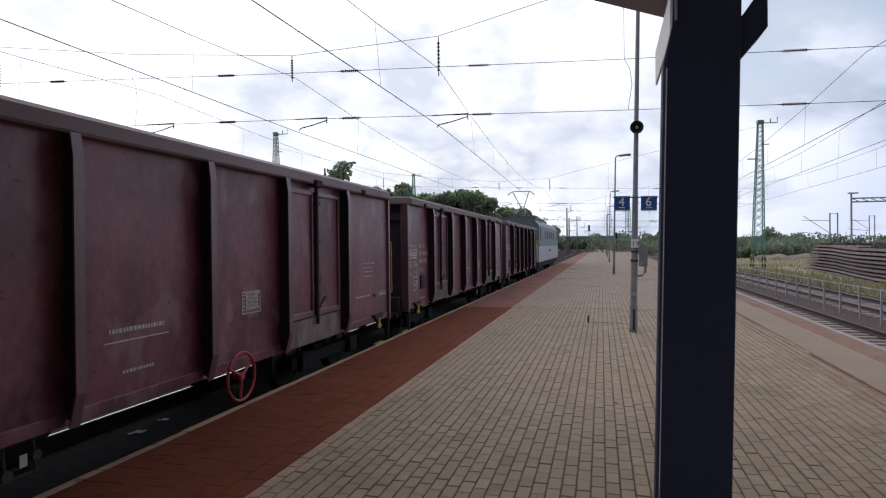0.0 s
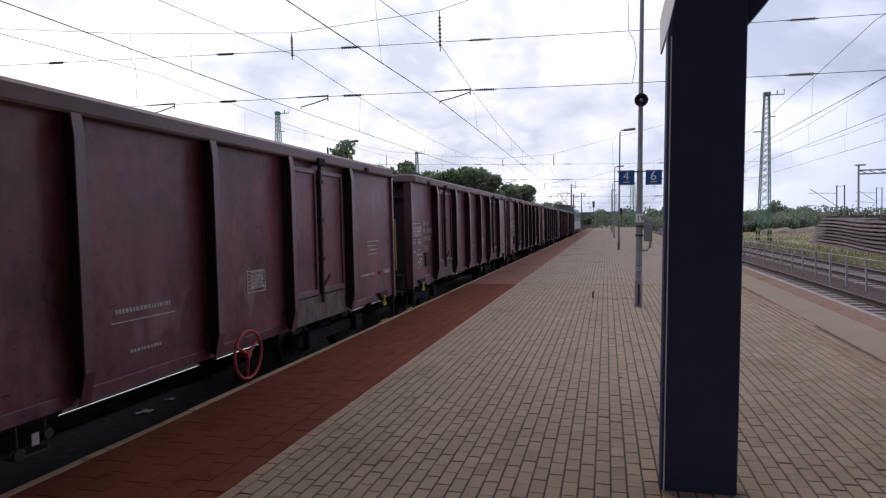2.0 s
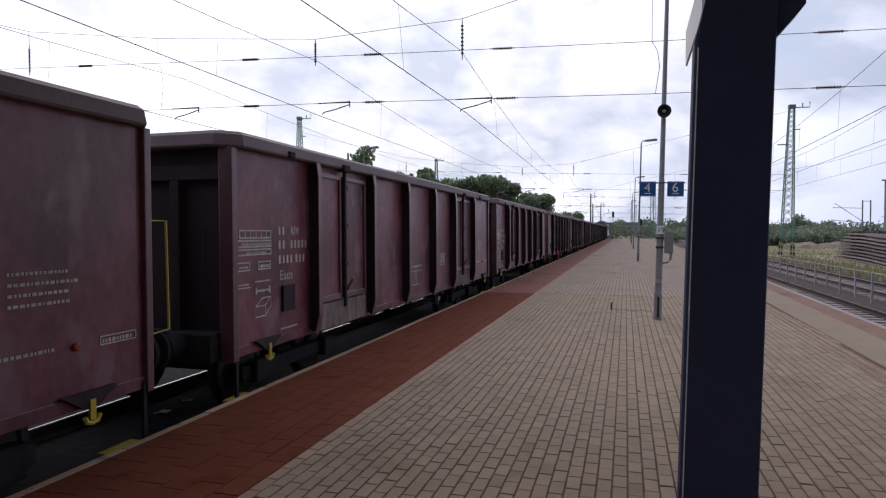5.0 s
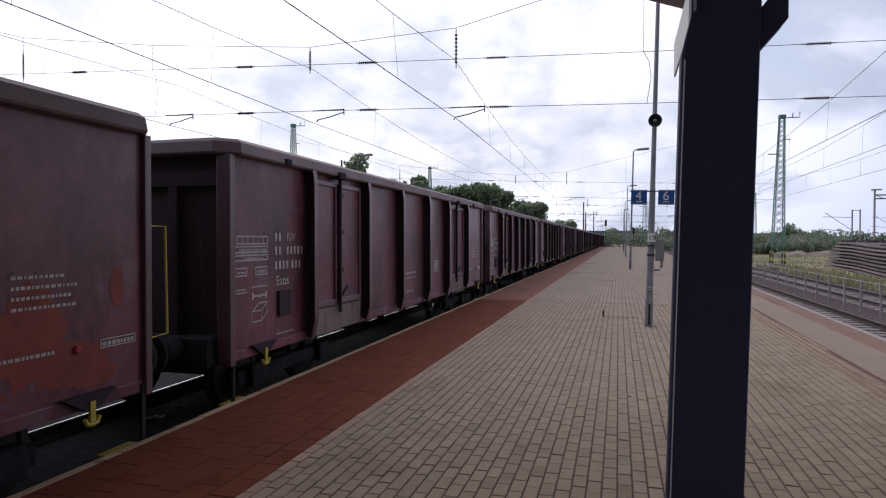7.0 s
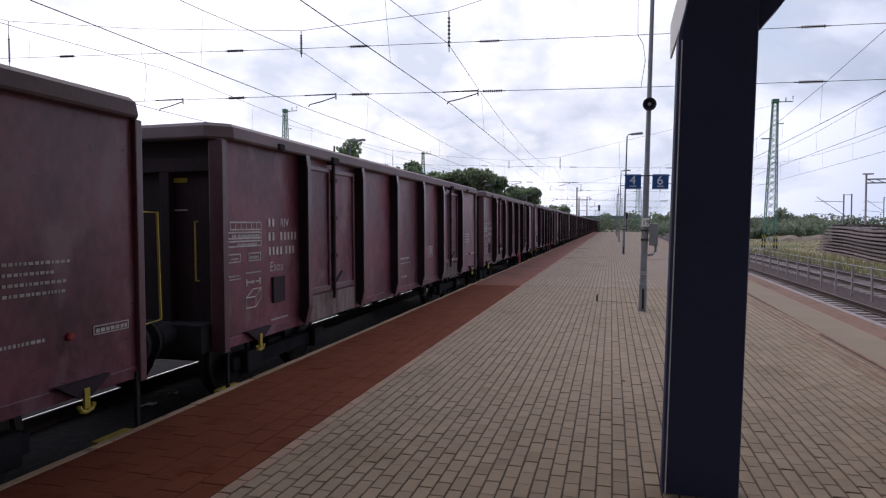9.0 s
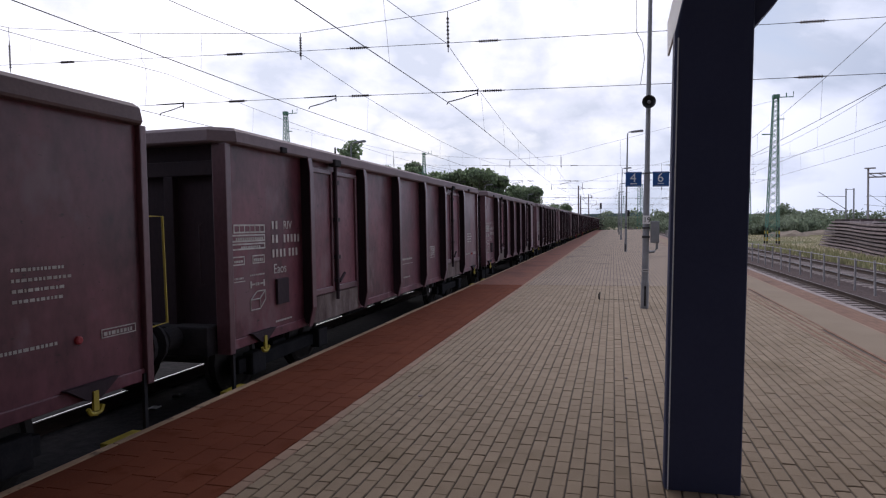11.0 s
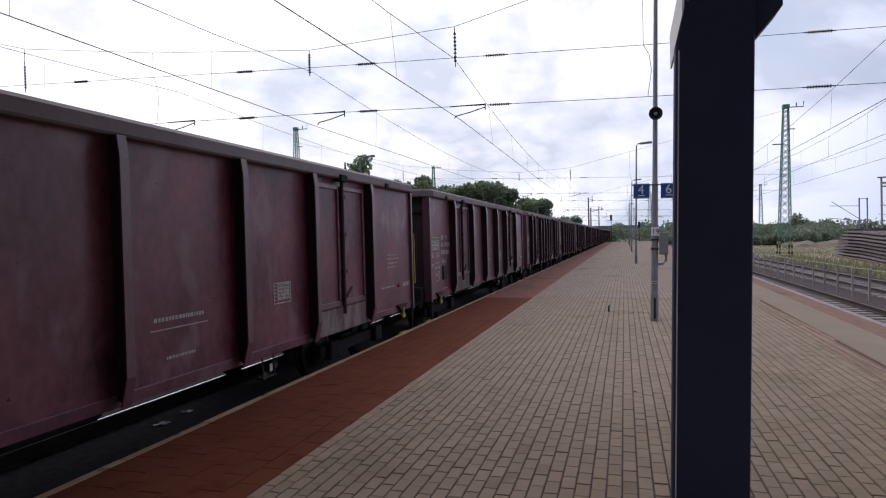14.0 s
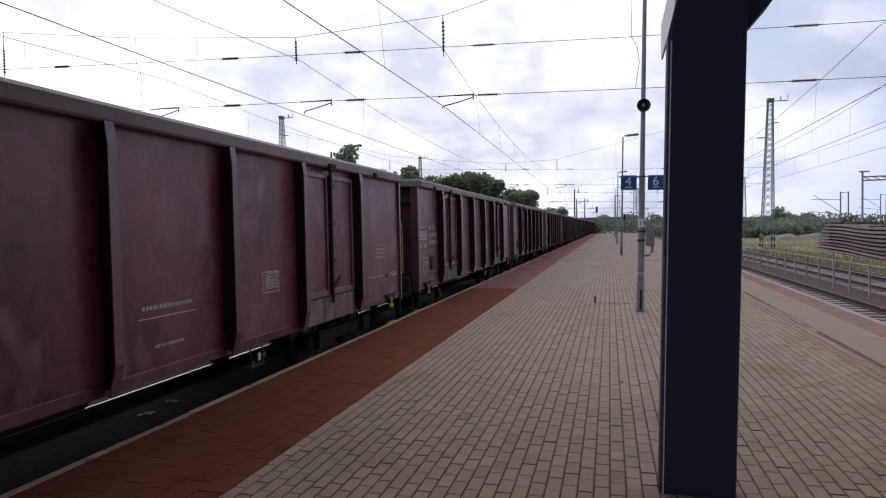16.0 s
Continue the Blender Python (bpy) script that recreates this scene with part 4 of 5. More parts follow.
# ---- platform canopy and its pillar ----
def canopy():
    c = thing("platform_canopy", pose(0, 0, 0), "platform canopy of dark sheet on a dark blue steel pillar", "canopy", kind="structure")
    # pillar: a broad box column with a rounded front corner and a slight lean
    bm = bmesh.new()
    k = 0.0255
    ring = [(0.316, 4.085), (0.298, 4.10), (0.298, 4.13), (0.304, 4.135), (0.304, 4.145), (0.298, 4.15), (0.298, 4.24), (0.738, 4.24), (0.738, 4.10), (0.730, 4.085)]
    levels = (0.0, 1.4, 2.82, 3.04, 3.62)
    vs = [[bm.verts.new((max(x, 0.298 if z < 2.9 else 0.345) + k * z, y, z)) for x, y in ring] for z in levels]
    n0 = len(ring)
    for a, b in zip(vs, vs[1:]):
        for i in range(n0):
            bm.faces.new((a[i], a[(i + 1) % n0], b[(i + 1) % n0], b[i]))
    bm.faces.new(vs[-1])
    bmesh.ops.recalc_face_normals(bm, faces=bm.faces)
    pil = part("pillar", bm, PILLAR, c, "dark blue painted steel pillar")
    # edge moulding along the front corner
    part("edge_strip", tubes([(0.317, 4.085, 0.0), (0.317 + k * 2.78, 4.085, 2.78)], r=0.0042), WHITE, pil, "pale worn edge of the pillar")
    # the arm of the fork rises from the pillar to the roof
    bm = bmesh.new()
    extrude_y(bm, [(0.575, 2.58), (0.808, 2.81), (0.963, 2.99), (0.963, 3.27), (0.83, 3.08), (0.575, 2.85)], 4.11, 4.37)
    part("fork_arm", bm, PILLAR, pil)
    # pale beam running on along the roof valley
    bm = bmesh.new()
    v = [bm.verts.new(p) for p in ((0.436, 4.06, 3.07), (0.436, 4.06, 3.35), (0.436, 5.48, 3.29), (0.436, 5.48, 3.02), (0.450, 4.06, 3.07), (0.450, 4.06, 3.35), (0.450, 5.48, 3.29), (0.450, 5.48, 3.02))]
    for f in ((0, 1, 2, 3), (7, 6, 5, 4), (1, 5, 6, 2), (0, 3, 7, 4), (3, 2, 6, 7), (0, 4, 5, 1)):
        bm.faces.new([v[i] for i in f])
    bmesh.ops.recalc_face_normals(bm, faces=bm.faces)
    part("valley_beam", bm, GREY_PAINT, c, "pale grey steel beam")
    # two roof slopes that fall to the valley over the pillar
    for s, x1, z1 in ((-1, -3.9, 5.27), (1, 4.6, 5.07)):
        bm = bmesh.new()
        xv, zv = 0.62, 3.62
        o = [(xv, zv), (x1, z1), (x1, z1 + 0.10), (xv, zv + 0.10)]
        extrude_y(bm, o, -60.0, 5.72)
        roof = part("roof_sheet", bm, ROOF, c)
        for j in range(8):
            y = -10.5 + j * 2.0
            bm = bmesh.new()
            extrude_y(bm, [(xv + s * 0.1, zv - 0.02), (x1 - s * 0.1, z1 - 0.06), (x1 - s * 0.1, z1 + 0.0), (xv + s * 0.1, zv + 0.035)], y, y + 0.08)
            part("purlin", bm, ROOF, roof)
    part("valley_gutter", boxes((0.52, 0.72, -60.0, 5.6, 3.52, 3.61)), ROOF, c)
    return c


canopy()


# ---- lamps and signs ----
def street_lamp():
    p = thing("platform_lamp", pose(0, 0, 0), "tall grey steel platform lamp post", "lamp post", "lamp posts along the platform")
    bm = bmesh.new()
    lathe(bm, [(0.0, 0.074), (0.5, 0.074), (0.55, 0.064), (2.6, 0.056), (2.7, 0.048), (6.45, 0.036)], (0, 0, 0), "z", 14)
    tube(bm, [(0, 0, 6.40), (0.01, 0, 6.58), (0.08, 0, 6.67), (0.24, 0, 6.69)], 0.035, 8)
    part("post", bm, GALV, p)
    bm = bmesh.new()
    v = [(0.18, -0.10, 6.66), (0.82, -0.14, 6.72), (0.86, 0.14, 6.72), (0.18, 0.10, 6.66)]
    lo = [bm.verts.new((x, y, z - 0.035)) for x, y, z in v]
    hi = [bm.verts.new((x * 0.98, y * 0.8, z + 0.07)) for x, y, z in v]
    for i in range(4):
        bm.faces.new((lo[i], lo[(i + 1) % 4], hi[(i + 1) % 4], hi[i]))
    bm.faces.new(hi)
    bm.faces.new(lo[::-1])
    bmesh.ops.bevel(bm, geom=list(bm.edges), offset=0.025, segments=2, affect="EDGES")
    head = part("lamp_head", bm, GALV, p)
    part("diffuser", boxes((0.36, 0.80, -0.09, 0.09, 6.662, 6.684)), WHITE, head)
    part("service_door", boxes((-0.016, 0.020, -0.084, -0.072, 0.05, 0.44), bevel=0.004), DARK_STEEL, p)
    part("clamp_band", boxes((-0.07, 0.07, -0.07, 0.07, 1.36, 1.40), (-0.07, 0.07, -0.07, 0.07, 1.54, 1.57)), WIRE, p)
    return p


LEAN = 1.3
lamp = street_lamp()
lamp.matrix_basis = pose(0.57, 12.60, 0, 0, LEAN, 0)
for y in (36.4, 60.8, 84.4, 108.0):
    copy_thing(lamp, pose(0.60 + 0.0012 * y, y, 0, 0, LEAN, 0))


def number_sign(parent, x, text, z=2.34):
    s = part("track_sign", boxes((x - 0.147, x + 0.147, -0.085, -0.06, z, z + 0.285), bevel=0.01), BLUE_SIGN, parent, "blue enamel track number sign")
    for zb in (z + 0.012, z + 0.268):
        part("sign_border", boxes((x - 0.132, x + 0.132, -0.088, -0.0855, zb, zb + 0.004)), WHITE, s)
    lettering("sign_number", text, 0.24, WHITE, s, Matrix.Translation((x - 0.067, -0.088, z + 0.09)) @ Euler((radians(90), 0, 0)).to_matrix().to_4x4())
    part("sign_stroke", boxes((x - 0.06, x + 0.06, -0.088, -0.0855, z + 0.05, z + 0.066)), WHITE, s)


def sign_set():
    t = thing("track_signs", lamp.matrix_basis.copy(), "two blue track number signs clamped to the lamp post", "sign")
    number_sign(t, -0.248, "4")
    number_sign(t, 0.248, "6")
    part("sign_bracket", tubes([(-0.42, -0.05, 2.60), (0.42, -0.05, 2.60)], [(-0.12, -0.05, 2.62), (-0.12, -0.05, 2.4)], [(0.12, -0.05, 2.62), (0.12, -0.05, 2.4)], r=0.012), WIRE, t)
    return t


sign_set()
for x, y in ((-13.6, 31.2), (-14.2, 70.5), (-12.7, 96.5)):
    copy_thing(lamp, pose(x, y, -0.5))


def loudspeaker():
    t = thing("loudspeaker", lamp.matrix_basis @ pose(0, -0.10, 3.92), "round black horn loudspeaker on the lamp post", "loudspeaker")
    bm = bmesh.new()
    lathe(bm, [(0.08, 0.03), (0.02, 0.05), (-0.06, 0.10), (-0.10, 0.125), (-0.115, 0.125), (-0.10, 0.10), (-0.04, 0.05), (-0.03, 0.01)], (0, 0, 0), "y", 20)
    bmesh.ops.recalc_face_normals(bm, faces=bm.faces)
    part("horn", bm, BLACK, t)
    bm = bmesh.new()
    lathe(bm, [(-0.09, 0.035), (-0.11, 0.02), (-0.112, 0.005)], (0, 0, 0), "y", 14)
    bmesh.ops.recalc_face_normals(bm, faces=bm.faces)
    part("cone", bm, GALV, t)
    return t


loudspeaker()


def post_number():
    t = thing("post_number_plate", lamp.matrix_basis @ pose(0, -0.085, 1.63), "small white plate with a black number on the lamp post", "sign")
    part("plate", boxes((-0.07, 0.07, -0.008, 0.004, 0.0, 0.16), bevel=0.003), WHITE, t)
    lettering("plate_number", "19", 0.14, BLACK, t, Matrix.Translation((-0.06, -0.0095, 0.03)) @ Euler((radians(90), 0, 0)).to_matrix().to_4x4())
    b = thing("junction_box", lamp.matrix_basis @ pose(0.175, 0, 1.12), "grey electrical box on the side of the lamp post", "electrical box")
    part("housing", boxes((-0.09, 0.065, -0.07, 0.08, 0.15, 0.57), bevel=0.012), GALV, b)
    part("door_seam", boxes((-0.08, 0.055, -0.074, -0.0705, 0.18, 0.54)), GALV, b)
    part("conduit", tubes([(0.03, 0, 0.15), (0.03, 0, 0.04), (-0.02, 0, -0.02), (-0.11, 0, -0.03)], r=0.025, n=8), GALV, b)
    l = thing("inspection_label", lamp.matrix_basis @ pose(0, -0.088, 0.71), "small pale label on the lamp post", "label")
    part("plate", boxes((-0.06, 0.06, -0.004, 0.002, 0.0, 0.06)), GREY_PAINT, l)
    part("stroke", boxes((-0.045, 0.045, -0.006, -0.0042, 0.025, 0.035)), BLACK, l)


post_number()


# ---- overhead line ----
def rod_insulator(bm, a, b, r=0.05, sheds=7):
    """One ribbed porcelain rod between two points."""
    a, b = Vector(a), Vector(b)
    n, d = 8, (b - a).normalized()
    u = d.cross(Vector((0, 1, 0.01)) if abs(d.y) < 0.9 else Vector((1, 0, 0))).normalized()
    w = d.cross(u)
    steps = [(0.0, 0.35), (0.14, 0.35)]
    for i in range(sheds):
        c = 0.16 + 0.68 * i / (sheds - 1)
        e = 0.68 / (sheds - 1)
        steps += [(c - 0.12 * e, 0.45), (c - 0.1 * e, 1.0), (c + 0.22 * e, 1.0), (c + 0.24 * e, 0.45)]
    steps += [(0.88, 0.35), (1.0, 0.35)]
    rings = [[bm.verts.new(a.lerp(b, s) + r * k * (math.cos(q * math.tau / n) * u + math.sin(q * math.tau / n) * w)) for q in range(n)] for s, k in steps]
    for p, q in zip(rings, rings[1:]):
        for i in range(n):
            bm.faces.new((p[i], p[(i + 1) % n], q[(i + 1) % n], q[i]))


def on_span(x, pts):
    for (x0, z0), (x1, z1) in zip(pts, pts[1:]):
        if x0 <= x <= x1:
            return z0 + (z1 - z0) * (x - x0) / (x1 - x0)
    return pts[-1][1]


def headspan(y, detail=1.0):
    """Cross-span wires between two masts, with insulators and registration arms over the tracks."""
    h = thing("headspan", pose(0, y, 0), "cross-span of thin wires carrying insulators over the tracks", "overhead line", "overhead cross-spans", kind="")
    top = [(-37.0, 13.5), (-23.5, 9.94), (-17.2, 9.1), (-10.5, 8.47), (-5.2, 8.66), (-1.7, 9.45), (14.6, 12.9)]
    up = [(-37.0, 9.1), (-10.5, 7.85), (0.7, 7.40), (14.6, 6.95)]
    lo = [(-37.0, 6.9), (-10.5, 6.22), (0.7, 5.83), (14.6, 5.45)]
    k = detail
    for nm, line in (("head_wire", top), ("upper_span_wire", up), ("lower_span_wire", lo)):
        part(nm, tubes([(x, 0, z) for x, z in line], r=0.0095 * k, n=5), WIRE, h)
    for x in (-23.55, -10.53, -5.19, 7.9):
        z1 = on_span(x, top)
        z0 = on_span(x, up) - 0.30
        bm = bmesh.new()
        rod_insulator(bm, (x, 0, z1 - 0.02 if z1 - z0 < 1.5 else z0 + 1.25), (x, 0, z0), 0.048 * k, 8)
        if z1 - z0 >= 1.5:
            tube(bm, [(x, 0, z1), (x, 0, z0 + 1.25)], 0.012 * k, 5)
        part("suspension_insulator", bm, INSUL, h)
    for line, xs in ((up, (-20.68, -13.17, -8.36, -3.85, 5.46)), (lo, (-20.6, -13.14, -8.33, -3.75, 5.42))):
        for x in xs:
            bm = bmesh.new()
            rod_insulator(bm, (x - 0.42, 0, on_span(x - 0.42, line)), (x + 0.42, 0, on_span(x + 0.42, line)), 0.048 * k, 9)
            part("strain_insulator", bm, INSUL, h)
    for x, d in ((-4.22, -1), (-9.23, -1), (8.0, 1), (-15.4, -1)):
        z = on_span(x, lo)
        a = part("registration_arm", tubes([(x + d * 1.2, 0, z + 0.04), (x, 0, z + 0.03)], [(x, 0, z + 0.06), (x, 0, z - 0.16)], [(x, 0, z - 0.06), (x + d * 0.55, 0, z - 0.20), (x + d * 1.0, 0, z - 0.28), (x + d * 1.05, 0, z - 0.36)], r=0.020 * k, n=5), WIRE, h)
    for x, z1, line in ((-17.2, on_span(-17.2, top), up), (0.72, 9.9, up)):
        z0 = on_span(x, line)
        zl = on_span(x, lo)
        part("jumper_wire", tubes([(x, 0, z1), (x, 0, z0)], [(x, 0, z0), (x + 0.16, 0, z0 - 0.3), (x + 0.22, 0, (z0 + zl) / 2), (x + 0.1, 0, zl)], r=0.008 * k, n=4), WIRE, h)
    return h


SPANS = (20.0, 65.7, 111.5, 157.0, 203.0)
for i, y in enumerate(SPANS):
    headspan(y, 1.0 + 0.22 * i)


def catenary(x, stagger, zc, zm, y0, y1, slope=0.0):
    """Contact wire and sagging messenger wire with droppers over one track."""
    c = thing("overhead_wire", pose(0, 0, 0), "contact wire and messenger wire with droppers above a track", "overhead line", "overhead wires")
    sup = [-25.7, *SPANS, 249.0, 295.0]
    con, mes = [], []
    drops = bmesh.new()
    for i, (a, b) in enumerate(zip(sup, sup[1:])):
        for j in range(8):
            u = j / 8
            y = a + (b - a) * u
            xc = x + slope * y + stagger * ((-1) ** i) * (1 - 2 * u)
            zmm = zm - (zm - zc - 0.75) * 4 * u * (1 - u) * 0.8
            con.append((xc, y, zc))
            xm = x + slope * y + 0.6 * (xc - x - slope * y)
            mes.append((xm, y, zmm))
            if j:
                tube(drops, [(xc, y, zc), (xm, y, zmm)], 0.004, 4)
    part("contact_wire", tubes(con, r=0.011, n=5), WIRE, c)
    part("messenger_wire", tubes(mes, r=0.009, n=5), WIRE, c)
    tagged(part("dropper", drops, WIRE, c), kind="stuff")


catenary(-5.5, -0.45, 5.58, 7.62, 0, 300)
catenary(-10.2, 0.3, 5.83, 7.66, 0, 300)
catenary(-15.9, 0.3, 5.95, 7.5, 0, 300)
catenary(7.2, 0.2, 5.30, 7.05, 0, 300, 0.01)
catenary(10.1, 0.2, 5.45, 7.4, 0, 300, 0.01)
catenary(14.0, 0.2, 5.5, 7.4, 0, 300)


def lattice_mast(h, base, top, m, label):
    """A tapered four-legged lattice mast with zigzag bracing, striped feet and a top bracket."""
    t = thing("lattice_mast", m, label, "mast", "lattice masts")
    half = lambda z: (base + (top - base) * min(1.0, z / (h * 0.98))) / 2
    feet = 1.6
    for sx in (-1, 1):
        for sy in (-1, 1):
            bm = bmesh.new()
            tube(bm, [(sx * half(feet), sy * half(feet), feet), (sx * half(h), sy * half(h), h)], 0.046, 4)
            part("leg", bm, GREEN_STEEL, t)
            for i in range(5):
                a, b = feet * i / 5, feet * (i + 1) / 5
                bm = bmesh.new()
                tube(bm, [(sx * half(a), sy * half(a), a), (sx * half(b), sy * half(b), b)], 0.068, 4)
                part("foot_band", bm, BLACK if i % 2 == 0 else YELLOW, t)
    bm = bmesh.new()
    z, k = 0.4, 0
    while z < h - 0.3:
        w = half(z) * 2
        z2 = min(h, z + max(0.45, w * 0.85))
        a, b = half(z), half(z2)
        for s in (-1, 1):
            tube(bm, [(-a, s * a, z), (b, s * b, z2)], 0.024, 4)
            tube(bm, [(a, s * a, z), (-b, s * b, z2)], 0.024, 4)
            tube(bm, [(s * a, -a, z), (s * b, b, z2)], 0.024, 4)
            tube(bm, [(s * a, a, z), (s * b, -b, z2)], 0.024, 4)
        z = z2
    part("bracing", bm, GREEN_STEEL, t)
    part("cap", boxes((-half(h) - 0.08, half(h) + 0.08, -half(h) - 0.08, half(h) + 0.08, h - 0.35, h), bevel=0.02), GREEN_STEEL, t)
    part("crossarm", tubes([(0, 0, h - 0.25), (1.5, 0, h - 0.25), (1.5, 0, h + 0.25)], [(0.9, 0, h - 0.25), (0.9, 0, h + 0.15)], r=0.05, n=5), GREEN_STEEL, t)
    part("step_iron", tubes([(0.1, 0, h - 2.3), (0.8, 0, h - 2.3)], r=0.05, n=5), GREEN_STEEL, t)
    part("side_arm", tubes([(-1.1, 0, h - 3.7), (0, 0, h - 3.7)], r=0.06, n=5), GREEN_STEEL, t)
    part("footing", boxes((-base / 2 - 0.12, base / 2 + 0.12, -base / 2 - 0.12, base / 2 + 0.12, -0.4, 0.03), bevel=0.04), CONCRETE, t)
    return t


mast = lattice_mast(14.15, 1.05, 0.42, pose(14.6, 65.7, -0.68, 0, LEAN, 0), "tall green lattice mast with yellow and black striped feet")
tall = lattice_mast(16.1, 1.3, 0.34, pose(-36.8, 65.7, -0.9), "tall green lattice mast behind the train")
copy_thing(tall, pose(-34.0, 111.5, -0.9))
for x, y in ((33.0, 172.0), (-37.0, 157.0), (19.0, 157.0), (8.6, 203.0), (6.0, 157.0), (-37.0, 203.0), (2.2, 250.0), (4.4, 290.0)):
    copy_thing(mast, pose(x, y, -0.9))
copy_thing(mast, pose(27.0, 20.0, -0.9))
copy_thing(mast, pose(-41.0, 20.0, -0.9))


def round_mast(x, y, h, r=0.22):
    t = thing("concrete_mast", pose(x, y, -0.9), "slender dark concrete pole beside the tracks", "mast", "plain line poles")
    bm = bmesh.new()
    lathe(bm, [(0, r), (h * 0.5, r * 0.85), (h, r * 0.62)], (0, 0, 0), "z", 12)
    part("pole", bm, OLD_SLEEPER, t)
    part("bracket_arm", tubes([(0, 0, h - 0.9), (1.6, 0, h - 0.7)], [(0, 0, h - 0.2), (1.5, 0, h - 0.7)], r=0.04), WIRE, t)


for x, y, h in ((-7.9, 150, 11.3), (-8.0, 215, 12.0), (-8.4, 170, 9.8), (-23.0, 133, 9.6), (-22.5, 180, 9.5)):
    round_mast(x, y, h)


def bracket_mast(x, y, h, d):
    """A steel pole with a cantilever and stay tubes over a side track."""
    t = thing("cantilever_mast", pose(x, y, -0.9), "steel pole pair with cantilever arms over a side track", "mast", "cantilever masts")
    part("pole", tubes([(0, 0, 0), (0, 0, h)], [(0.8, 0, 0), (0.8, 0, h)], r=0.075), GALV, t)
    part("cantilever", tubes([(0, 0, h - 0.1), (0.8, 0, h - 0.1)], [(d * 3.2, 0, h - 2.2), (0, 0, h - 2.6)], [(d * 2.8, 0, h - 0.3), (0, 0, h - 2.4)], [(d * 3.0, 0, h - 0.8), (0, 0, h - 0.9)], r=0.032), WIRE, t)


bracket_mast(26.0, 82, 6.0, -1)
bracket_mast(44.0, 120, 7.0, -1)


def gantry(x, y, h):
    t = thing("line_gantry", pose(x, y, -0.9), "dark steel portal with a lattice beam over side tracks", "gantry")
    part("post", tubes([(0, 0, 0), (0, 0, h + 0.5)], r=0.09), FENCE_GREY, t)
    part("cap", boxes((-0.3, 0.6, -0.12, 0.12, h + 0.45, h + 0.58)), FENCE_GREY, t)
    bm = bmesh.new()
    for dz in (0, 0.36):
        tube(bm, [(0, 0, h - dz), (16, 0, h - dz)], 0.07, 4)
    for i in range(20):
        tube(bm, [(i * 0.8, 0, h), (i * 0.8 + 0.8, 0, h - 0.36)], 0.035, 4)
    part("beam", bm, FENCE_GREY, t)
    part("far_post", tubes([(16, 0, 0), (16, 0, h)], r=0.14), FENCE_GREY, t)


gantry(24.1, 70, 6.9)


# ---- low fence between the tracks ----
def fence():
    f = thing("track_fence", pose(0, 0, 0), "low grey metal fence with slim posts and rails between tracks", "fence")
    fx = lambda y: 8.3
    me = None
    y, k = 16.69, 0
    while y < 110:
        if me is None:
            ob = part("fence_post", boxes((-0.03, 0.03, -0.035, 0.035, -0.94, 0.24), bevel=0.006), FENCE_GREY, f)
            me = ob.data
        else:
            ob = new("fence_post", me)
            ob.parent = f
        ob.matrix_basis = pose(fx(y), y, 0.02 * math.sin(k * 1.9), 0, 1.2 * math.sin(k * 2.7), 0)
        y += 1.705
        k += 1
    for z in (0.19, -0.12, -0.42):
        part("fence_rail", tubes([(fx(17), 16.6, z), (fx(60), 60, z), (fx(110), 110, z)], r=0.016 if z > 0 else 0.010, n=6), FENCE_GREY, f)


fence()


# ---- stack of old track panels ----
def sleeper_stack():
    s = thing("sleeper_stack", pose(19.0, 63.5, -0.95, 0, 0, -97.5), "big stack of weathered grey-brown railway sleepers on the grass", "sleeper stack")
    rnd = random.Random(5)
    H, gap = 0.155, 0.125
    for lay in range(9):
        z = lay * (H + gap)
        x0 = -6.0 + 0.80 * lay + rnd.uniform(-0.35, 0.35)
        for row in range(4):
            y = row * 0.5 + rnd.uniform(-0.06, 0.06)
            n0 = 14
            bm = bmesh.new()
            rings = []
            L = 27.0 - x0 + rnd.uniform(-0.3, 0.3)
            for i in range(n0 + 1):
                u = i / n0
                sag = -0.035 * math.sin(u * math.tau * 1.7 + lay * 0.3) - 0.32 * u * lay / 8
                x = x0 + L * u
                rings.append([bm.verts.new((x, y + dy, z + dz + sag)) for dy, dz in ((-0.17, 0.03), (-0.14, 0), (0.14, 0), (0.17, 0.03), (0.15, H), (-0.15, H))])
            for a, b in zip(rings, rings[1:]):
                for i in range(6):
                    bm.faces.new((a[i], a[(i + 1) % 6], b[(i + 1) % 6], b[i]))
            bm.faces.new(rings[0][::-1])
            bm.faces.new(rings[-1])
            bmesh.ops.recalc_face_normals(bm, faces=bm.faces)
            part("sleeper", bm, OLD_SLEEPER, s)
        for xx in (1.2, 3.5, 7.5, 11.0, 15.0, 19.0, 23.0):
            part("spacer", boxes((xx, xx + 0.16, 0.05, 1.6, z + H - 0.02, z + H + gap + 0.02)), OLD_SLEEPER, s)


sleeper_stack()


